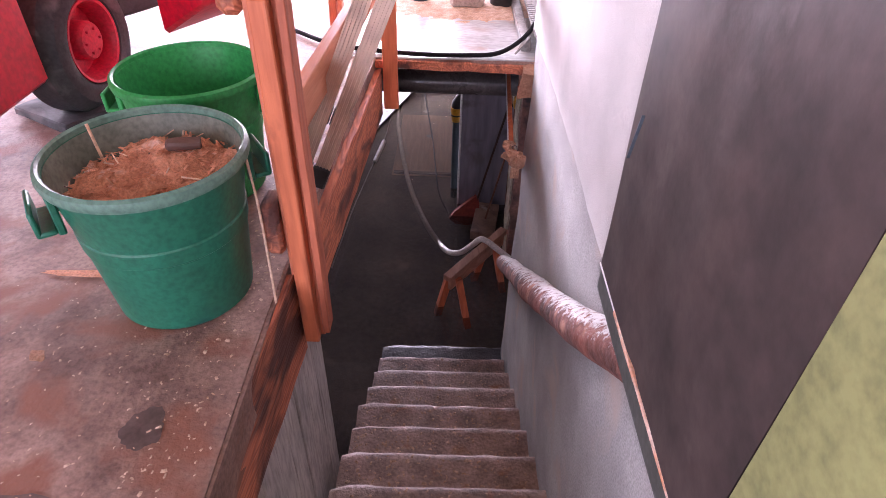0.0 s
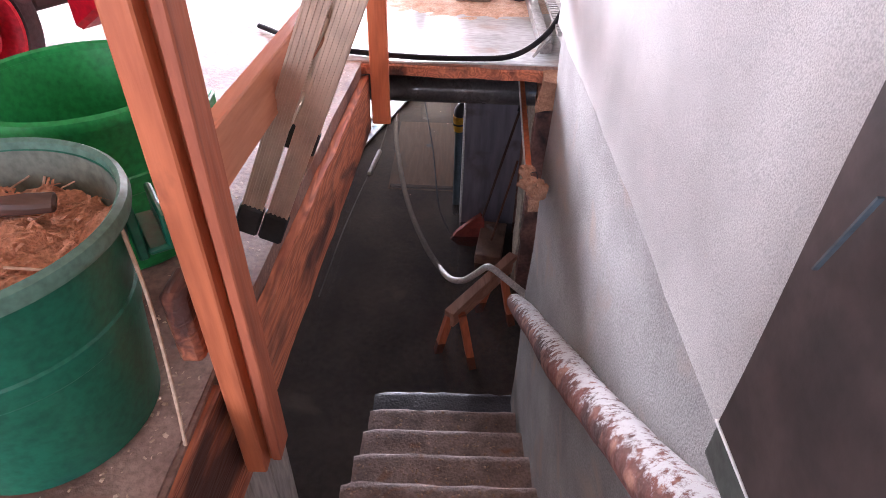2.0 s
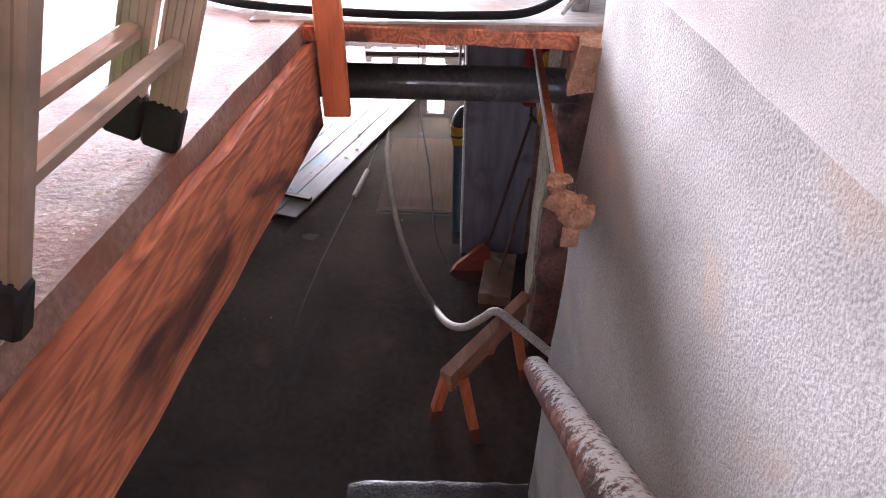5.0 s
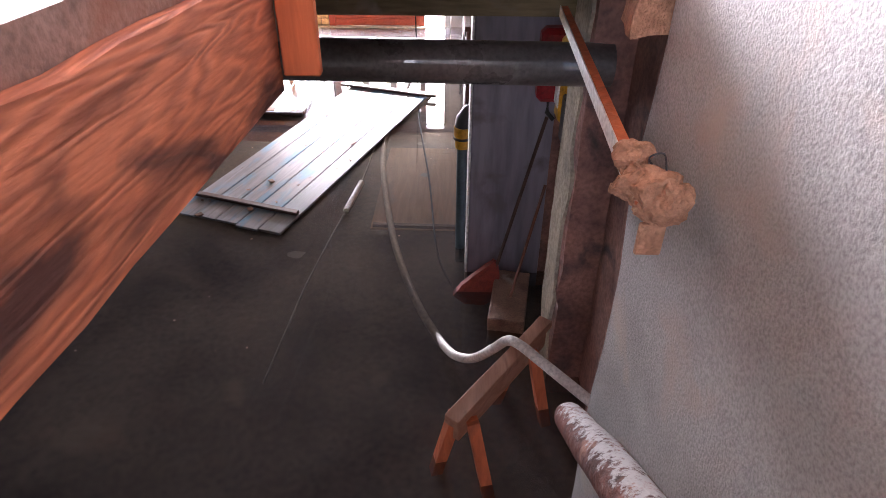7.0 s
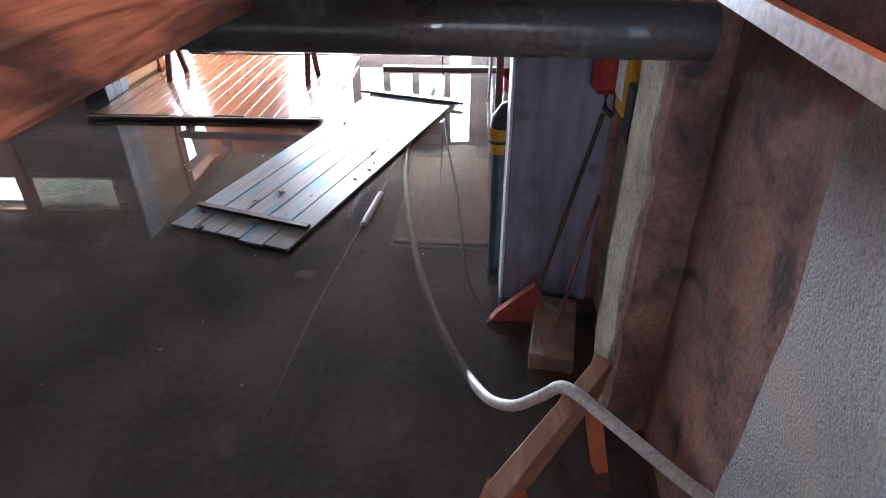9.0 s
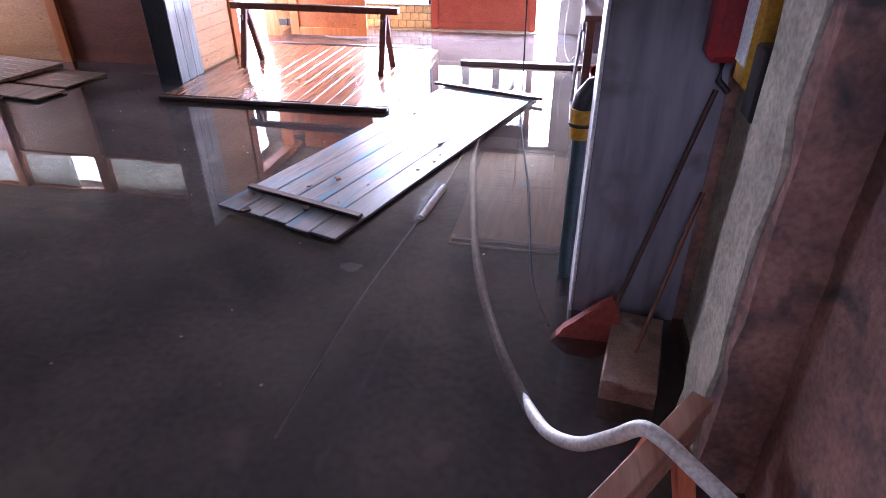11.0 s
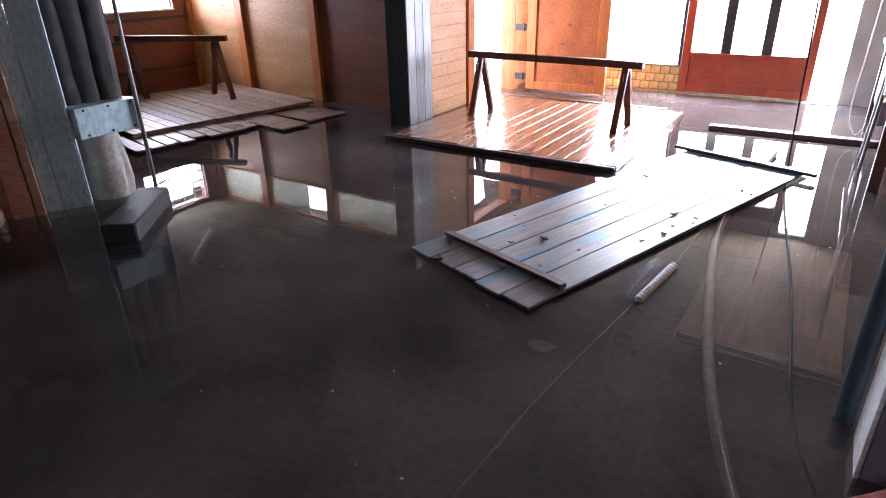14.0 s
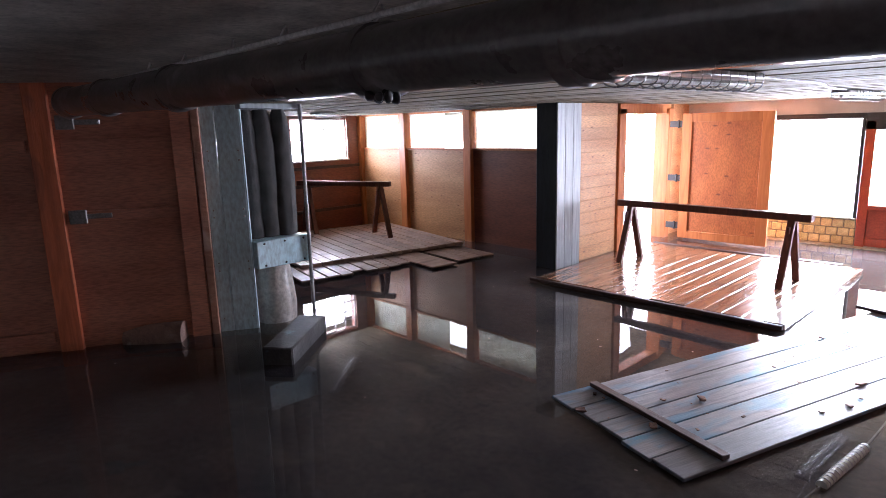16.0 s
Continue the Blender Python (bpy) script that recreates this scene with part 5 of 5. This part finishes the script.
for (x, y, r) in ((-3.73, 7.98, 0.085), (-3.72, 8.12, 0.10), (-3.70, 8.29, 0.10)):
    bm = bmesh.new()
    prof = [(0.02, 1.945), (r * 0.55, 1.93), (r * 0.85, 1.84), (r * 0.95, 1.72), (r, 1.6), (r * 1.04, 1.3), (r, 1.0), (r * 0.97, 0.85), (r * 0.9, 0.76), (0.0, 0.75)]
    lathe(bm, prof, 22, Matrix.Translation((loc(x, y, 0).x, loc(x, y, 0).y, 0)))
    for v in bm.verts:
        v.co += Vector(noise.noise_vector(Vector((v.co.x * 16, v.co.y * 16, v.co.z * 3.5)))) * 0.022
    part("filter_bag", bm, "fabric_grey", ex)
cm = inv
bm = bmesh.new()
box(bm, -3.84, -3.50, 7.88, 8.40, 0.545, 0.79, 0.006, cm)
part("bag_plate", bm, "panel_blue", ex, "grey-green bolted plate under the bags")
for y in (7.95, 8.15, 8.34):
    for z in (0.57, 0.765):
        bm = bmesh.new()
        bmesh.ops.create_icosphere(bm, subdivisions=1, radius=0.011, matrix=cm @ Matrix.Translation((-3.497, y, z)))
        part("bolt", bm, "steel_black", ex)
bm = bmesh.new()
box(bm, -3.9, -3.5, 7.84, 8.42, 1.92, 1.965, 0.005, cm)
part("top_frame", bm, "column_grey", ex)
bm = bmesh.new()
lathe(bm, [(0.13, 0.545), (0.15, 0.50), (0.16, 0.47), (0.185, 0.3), (0.19, 0.12), (0.17, -0.1)], 26, cm @ Matrix.Translation((-3.72, 8.13, 0)))
for v in bm.verts:
    v.co += Vector(noise.noise_vector(v.co * 14.0)) * 0.018
part("collecting_sack", bm, "plastic_sack", ex, "crumpled whitish plastic sack")
bm = bmesh.new()
tube(bm, [(-3.475, 8.385, -0.1), (-3.475, 8.385, 1.96)], 0.017, 12)
bmesh.ops.transform(bm, matrix=cm, verts=bm.verts[:])
part("pole", bm, "steel_grey", ex, "grey steel pole")

# timber blocks and items at water level
bm = boxed(0, 0.24, 0, 0.82, -0.1, 0.135, 0.012)
rough(bm, 0.005, 9, 4)
bmesh.ops.transform(bm, matrix=pose(-2.735, 7.46, 0, 0, 0, 39.5), verts=bm.verts[:])
solid("timber_block", bm, "timber_black", "dark square timber beam lying in the water", "beam")
bm = boxed(0, 0.245, 0, 0.56, -0.13, 0.10, 0.008)
rough(bm, 0.005, 8, 4)
bmesh.ops.transform(bm, matrix=pose(1.863, 6.995, 0, 0, 0, -9), verts=bm.verts[:])
solid("concrete_block", bm, "block", "stained concrete block standing in the water", "block")
bm = bmesh.new()
tube(bm, spline([(-4.12, 6.95, 0.0), (-3.95, 7.12, 0.03), (-3.80, 7.30, 0.04)], 4), 0.115, 20)
solid("old_pipe_stub", bm, "block", "rusty grey pipe stub lying in the water", "pipe")

# pillar beside the niche
pil = thing("pillar", "blue-grey planked pillar with a white edge", "pillar", kind="structure")
part("face", boxed(1.745, 2.27, 7.645, 7.90, BED, CEIL - 0.013, 0.004), "plank_blue", pil)
part("edge_strip", boxed(1.728, 1.744, 7.640, 7.90, BED, CEIL - 0.013, 0.003), "white_paint", pil, "white painted edge")
setting("wall_behind_pillar", boxed(2.27, 2.75, 7.665, 7.9, BED, 2.36), "rough_concrete", "dim wall behind the niche", "wall")
down = thing("drain_pipe", "blue-grey drain pipe with a yellow collar", "pipe", pose(1.692, 7.99, 0))
bm = bmesh.new()
tube(bm, [(0, 0, BED), (0, 0, 0.93)], 0.038, 18)
part("tube", bm, "pipe_blue", down)
bm = bmesh.new()
tube(bm, [(0, 0, 0.86), (0, 0, 0.95), (0, 0, 0.96), (0, 0, 1.02)], 0.055, 20, radii=[0.05, 0.058, 0.062, 0.062])
part("band", bm, "yellow", down)
bm = bmesh.new()
tube(bm, [(0, 0, 0.93), (0, 0, 0.945)], 0.066, 20)
part("clamp", bm, "plastic_dark", down)
bm = bmesh.new()
tube(bm, [(0, 0, 1.02), (0.005, 0, 1.07), (0.04, 0, 1.12), (0.12, 0, 1.15)], 0.058, 20)
part("elbow", bm, "plastic_dark", down)

# low sawhorse with hose over it
saw = thing("sawhorse", "low rough timber sawhorse standing in the water", "sawhorse")
A, B = Vector((1.64, 5.86, 0.44)), Vector((2.17, 6.62, 0.40))
d = (B - A).normalized()
q = Matrix.Translation(A) @ d.to_track_quat("Y", "Z").to_matrix().to_4x4()
L = (B - A).length
part("top", rough(boxed(-0.04, 0.04, -0.02, L, -0.025, 0.025, 0.004, q), 0.005, 12, 3), "saw_wood", saw)
part("beam", rough(boxed(0.0, 0.035, 0.0, L - 0.05, -0.13, -0.026, 0.004, q), 0.004, 10, 3), "saw_wood", saw)
for s, side in ((0.08, 1), (0.07, -1), (L - 0.24, 1), (L - 0.25, -1)):
    p = q @ Vector((0.045 * side + 0.01, s, -0.04))
    e = Vector((p.x + 0.10 * side, p.y - 0.06 * side, BED))
    bm = bmesh.new()
    tube(bm, [e, p], 0.042, 4)
    part("leg", bm, "post_wood", saw)
bm = bmesh.new()
tube(bm, spline([(1.03, 12.0, 0.03), (0.95, 11.2, 0.0), (0.895, 10.5, -0.022), (0.90, 9.8, -0.028), (0.965, 9.2, -0.028), (1.11, 8.32, -0.028), (1.24, 7.76, -0.028), (1.40, 7.26, -0.028), (1.52, 6.99, -0.03), (1.585, 6.83, 0.0), (1.66, 6.68, 0.06), (1.76, 6.55, 0.17), (1.86, 6.45, 0.34), (1.93, 6.40, 0.45), (1.99, 6.34, 0.475), (2.07, 6.26, 0.46), (2.2, 6.10, 0.455), (2.33, 5.93, 0.46), (2.45, 5.8, 0.46)], 9), 0.028, 12)
solid("hose", bm, "hose", "pale grey pump hose running through the water over a sawhorse", "hose")

# broom and shovel in the niche
br = thing("broom", "red plastic broom leaning in the niche", "broom")
bm = bmesh.new()
tube(bm, [(1.945, 7.46, 0.19), (2.215, 7.60, 1.25)], 0.012, 10)
part("handle", bm, "dark_wood", br)
bm = bmesh.new()
fan = [(1.955, 0.20), (1.925, 0.225), (1.84, 0.16), (1.70, 0.045), (1.64, -0.03), (1.72, -0.09), (1.86, -0.10), (1.95, -0.05), (1.97, 0.12)]
front, back = ([bm.verts.new((x, y + 0.25 * z, z)) for x, z in fan] for y in (7.40, 7.45))
for k in range(len(fan)):
    bm.faces.new((front[k - 1], front[k], back[k], back[k - 1]))
bm.faces.new(front)
bm.faces.new(back[::-1])
rough(bm, 0.006, 30, 2)
part("head", bm, "broom_red", br, "dull red bristle head")
bm = bmesh.new()
tube(bm, [(2.03, 7.22, 0.10), (2.235, 7.50, 0.82)], 0.0105, 10)
solid("wooden_stick", bm, "trestle_wood", "wooden handle leaning on the concrete block", "stick")
# canisters hung in the niche
ext = thing("canister", "red plastic canister hanging in the niche", "canister")
part("body", rough(boxed(2.12, 2.275, 7.46, 7.60, 1.39, 1.82, 0.03), 0.004, 8, 3), "plastic_red", ext)
bm = bmesh.new()
tube(bm, [(2.20, 7.53, 1.39), (2.20, 7.53, 1.31), (2.24, 7.50, 1.27)], 0.014, 8)
part("spout", bm, "plastic_dark", ext)
c2 = thing("canister", "yellow and white canister with a dark bracket", "canister")
part("body", rough(boxed(2.225, 2.32, 7.28, 7.45, 1.33, 1.80, 0.02), 0.004, 8, 3), "yellow", c2)
part("label", boxed(2.217, 2.224, 7.30, 7.43, 1.42, 1.74), "white_paint", c2)
part("bracket", boxed(2.235, 2.32, 7.14, 7.27, 1.26, 1.52, 0.01), "plastic_dark", c2)

# floating board and workbench at the far right
solid("floating_board", rough(boxed(0.28, 2.05, 12.78, 12.90, -0.02, 0.05, 0.006), 0.003, 6, 4), "dark_wood", "dark plank floating across the bright water", "board")
wb = thing("workbench", "dark workbench with tools and a hanging cloth", "workbench")
part("top", boxed(1.75, 2.74, 11.2, 14.2, 0.86, 0.92, 0.006), "dark_wood", wb)
for x, y in ((1.82, 11.3), (2.66, 11.3), (1.82, 14.1), (2.66, 14.1)):
    part("leg", boxed(x - 0.04, x + 0.04, y - 0.04, y + 0.04, BED, 0.86, 0.005), "dark_wood", wb)
part("drawer_box", boxed(1.80, 2.74, 12.6, 14.0, 0.25, 0.86, 0.01), "plank_blue", wb)
part("back_board", boxed(2.70, 2.745, 9.0, 14.6, 0.92, 1.9, 0.004), "plank_blue", wb, "dark tool board")
part("back_board", boxed(2.2, 2.24, 8.6, 11.2, 0.1, 1.9, 0.004), "ply_dark", wb, "dark cabinet side")
for y, lean_ in ((11.9, 0.1), (12.3, -0.05), (11.0, 0.12), (9.9, 0.05)):
    bm = bmesh.new()
    tube(bm, [(1.72 if y > 11.5 else 2.15, y, BED), (1.80 if y > 11.5 else 2.17, y + lean_, 1.85)], 0.016, 8)
    solid("pale_rod", bm, "steel_grey", "pale rod leaning at the workbench", "rod", "rods")
bm = bmesh.new()
bmesh.ops.create_grid(bm, x_segments=14, y_segments=26, size=1)
for v in bm.verts:
    u, t = v.co.x, (v.co.y + 1) / 2
    v.co = Vector((1.74 + 0.02 * math.sin(u * 9) + 0.03 * (1 - t), 12.15 + 0.30 * u * (0.45 + 0.55 * (1 - t)), 0.62 + 1.0 * t + 0.05 * math.sin(u * 5) * (1 - t)))
bmesh.ops.solidify(bm, geom=bm.faces[:], thickness=0.006)
solid("cloth", bm, "cloth_white", "pale dirty cloth hanging from the workbench", "cloth")
bm = bmesh.new()
tube(bm, spline([(1.62, 13.3, 1.6), (1.60, 13.2, 0.9), (1.58, 13.05, 0.3), (1.66, 12.9, 0.08), (1.72, 12.85, 0.15)], 7), 0.008, 8)
solid("white_cable", bm, "cable_white", "white cable hanging beside the workbench", "cable")
vise = thing("vise", "dark metal vise on the workbench", "vise")
part("jaw", boxed(1.9, 2.1, 13.2, 13.5, 0.92, 1.12, 0.02), "steel_black", vise)
part("jaw", boxed(1.84, 1.9, 13.24, 13.46, 0.94, 1.14, 0.015), "steel_black", vise)
bm = bmesh.new()
tube(bm, [(1.7, 13.35, 1.0), (1.86, 13.35, 1.0)], 0.014, 8)
part("screw", bm, "steel_grey", vise)
bm = bmesh.new()
lathe(bm, [(0, 0), (0.10, 0), (0.11, 0.22), (0.10, 0.22), (0.09, 0.02), (0, 0.02)], 20, pose(2.0, 12.0, 0.02, 25, 0, 0))
solid("small_bucket", bm, "plastic_red", "small red bucket under the workbench", "bucket")

# cables and small things in the water
bm = bmesh.new()
tube(bm, spline([(1.03, 13.1, CEIL - 0.01), (1.10, 12.5, 1.1), (1.14, 12.0, 0.5), (1.19, 11.3, 0.03), (1.24, 10.6, 0.006), (1.33, 9.8, 0.006), (1.40, 9.2, 0.006), (1.45, 8.6, 0.005), (1.49, 8.1, 0.0), (1.54, 7.8, -0.03), (1.63, 7.6, -0.1)], 7), 0.008, 8)
solid("black_cable", bm, "cable", "thin black cable hanging from the ceiling into the water", "cable")
bm = bmesh.new()
tube(bm, spline([(0.80, 10.15, -0.02), (0.79, 9.7, -0.01), (0.77, 9.25, -0.01), (0.73, 8.75, 0.0), (0.67, 8.4, -0.01), (0.62, 8.0, -0.01), (0.56, 7.5, -0.02), (0.52, 7.1, -0.05), (0.46, 6.6, -0.12)], 6), 0.008, 6)
solid("floating_string", bm, "cable_white", "thin white string trailing in the water", "string")
fl = thing("tube_lamp", "clear tube work lamp floating in the water", "lamp", pose(0.70, 8.52, 0.0, 0, 0, -7))
bm = bmesh.new()
tube(bm, [(0, 0, 0.008), (0, 0.54, 0.008)], 0.026, 14)
part("tube", bm, "frost", fl)
for k in range(14):
    bm = bmesh.new()
    tube(bm, [(0, 0.03 + 0.037 * k, 0.008), (0, 0.038 + 0.037 * k, 0.008)], 0.029, 12)
    part("guard_ring", bm, "cable_white", fl)
bm = bmesh.new()
for (x0, x1, y, z) in ((0.66, 1.40, 8.36, -0.044),):
    box(bm, x0, x1, y, y + 0.04, z, z + 0.03, 0.003, Matrix.Rotation(radians(-2), 4, "Z"))
solid("sunken_lath", bm, "dark_wood", "dark lath lying under the water", "lath")
bm = bmesh.new()
box(bm, 0.78, 1.54, 8.36, 10.02, -0.075, -0.062, 0.004, Matrix.Rotation(radians(-1), 4, "Z"))
solid("sunken_board", bm, "sunken_wood", "brown wooden board lying under the water", "board")
rnd = random.Random(3)
bm = bmesh.new()
for i in range(46):
    x, y = rnd.uniform(-4, 1.6), rnd.uniform(6.6, 13.5)
    bmesh.ops.create_circle(bm, cap_ends=True, segments=6, radius=rnd.uniform(0.003, 0.012), matrix=Matrix.Translation((x, y, 0.003)) @ Matrix.Rotation(rnd.uniform(0, 3), 4, "Z") @ Matrix.Scale(rnd.uniform(0.4, 1), 4, (1, 0, 0)))
solid("floating_debris", bm, "shaving", "small pale wood specks floating on the water", "debris", kind="stuff", smooth=False)

for i, (x, y, rx, ry) in enumerate(((0.384, 7.92, 0.075, 0.05), (1.36, 9.35, 0.05, 0.04), (1.28, 10.1, 0.045, 0.035), (0.72, 9.05, 0.04, 0.02))):
    blot("sunken_paper", x, y, rx, ry, "paper", "pale scrap of paper under the water", 3.0 + i, -0.055 if i else -0.05)

# ceiling lamps with wire guards


def guarded_lamp(m):
    t = thing("ceiling_lamp", "unlit fluorescent ceiling lamp with a wire guard", "lamp", m, "ceiling lamps")
    part("housing", boxed(-0.07, 0.07, 0, 1.3, -0.03, 0.0, 0.006), "steel_grey", t)
    bm = bmesh.new()
    tube(bm, [(0, 0.05, -0.055), (0, 1.25, -0.055)], 0.016, 10)
    part("tube", bm, "white_paint", t)
    for k in range(14):
        bm = bmesh.new()
        y = 0.04 + 0.094 * k
        tube(bm, spline([(-0.075, y, -0.005), (-0.07, y, -0.07), (0, y, -0.095), (0.07, y, -0.07), (0.075, y, -0.005)], 3), 0.003, 5)
        part("guard_wire", bm, "steel_grey", t)
    for x, z in ((-0.072, -0.06), (0, -0.095), (0.072, -0.06)):
        bm = bmesh.new()
        tube(bm, [(x, 0.03, z), (x, 1.27, z)], 0.003, 5)
        part("guard_wire", bm, "steel_grey", t)
    return t


l1 = guarded_lamp(pose(-0.02, 7.75, CEIL - 0.014, 0, 0, -4))
copy_thing(l1, pose(-0.2, 12.0, CEIL - 0.014, 0, 0, -3))
copy_thing(l1, pose(-5.6, 9.9, CEIL - 0.014, 0, 0, 40))
bm = bmesh.new()
tube(bm, spline([(0.05, 9.05, CEIL - 0.02), (0.1, 10.2, CEIL - 0.03), (-0.1, 11.2, CEIL - 0.02), (-0.15, 12.0, CEIL - 0.02)], 5), 0.007, 6)
solid("lamp_cable", bm, "cable_white", "pale cable between the ceiling lamps", "cable")
hb = thing("ceiling_hook_lamp", "dark work lamp hanging from the ceiling", "lamp", pose(0.75, 11.2, CEIL - 0.01))
part("bracket", boxed(-0.03, 0.03, -0.15, 0.15, -0.05, 0, 0.006), "steel_black", hb)
bm = bmesh.new()
tube(bm, [(0, 0.05, -0.03), (0.04, 0.0, -0.14), (0.12, -0.1, -0.2)], 0.03, 12, radii=[0.012, 0.03, 0.045])
part("shade", bm, "pipe_blue", hb)

# things seen outside the side door
for y in (13.25, 13.75):
    bm = bmesh.new()
    lathe(bm, [(0, 0), (0.11, 0), (0.13, 0.22), (0.12, 0.22), (0.0, 0.02)], 18, Matrix.Translation((-6.2, y + 3.2 * (y - 13.25) + 2.6, 0.75)))
    solid("yellow_tub", bm, "yellow", "yellow tub on a table outside the door", "tub", "yellow tubs")
tb = thing("garden_table", "pale table outside the side door", "table")
part("top", boxed(-6.9, -5.6, 15.2, 18.4, 0.70, 0.745, 0.005), "white_paint", tb)
for x, y in ((-6.8, 15.3), (-5.7, 15.3), (-6.8, 18.3), (-5.7, 18.3)):
    part("leg", boxed(x - 0.03, x + 0.03, y - 0.03, y + 0.03, -0.3, 0.70), "white_paint", tb)

# ---- bricks of the parapet ----
par = thing("wall_parapet", "low parapet of cream bricks with grey joints", "wall", kind="structure")
part("core", boxed(-1.66, -0.56, FY + 0.012, FY + 0.15, BED, 0.364), "mortar", par)
proto = None
for row in range(3):
    for k in range(9):
        x = -1.66 + k * 0.138 - (0.069 if row % 2 else 0)
        x0, x1 = max(x + 0.006, -1.655), min(x + 0.132, -0.565)
        if x1 - x0 < 0.03:
            continue
        z = 0.02 + row * 0.115
        if proto is None or x1 - x0 < 0.125:
            ob = part("brick", boxed(x0, x1, FY, FY + 0.02, z, z + 0.104, 0.008), "brick_cream", par)
            if proto is None:
                proto, px, pz = ob, x0, z
        else:
            ob = new("brick", proto.data)
            ob.location = (x0 - px, 0, z - pz)
            ob.parent = par
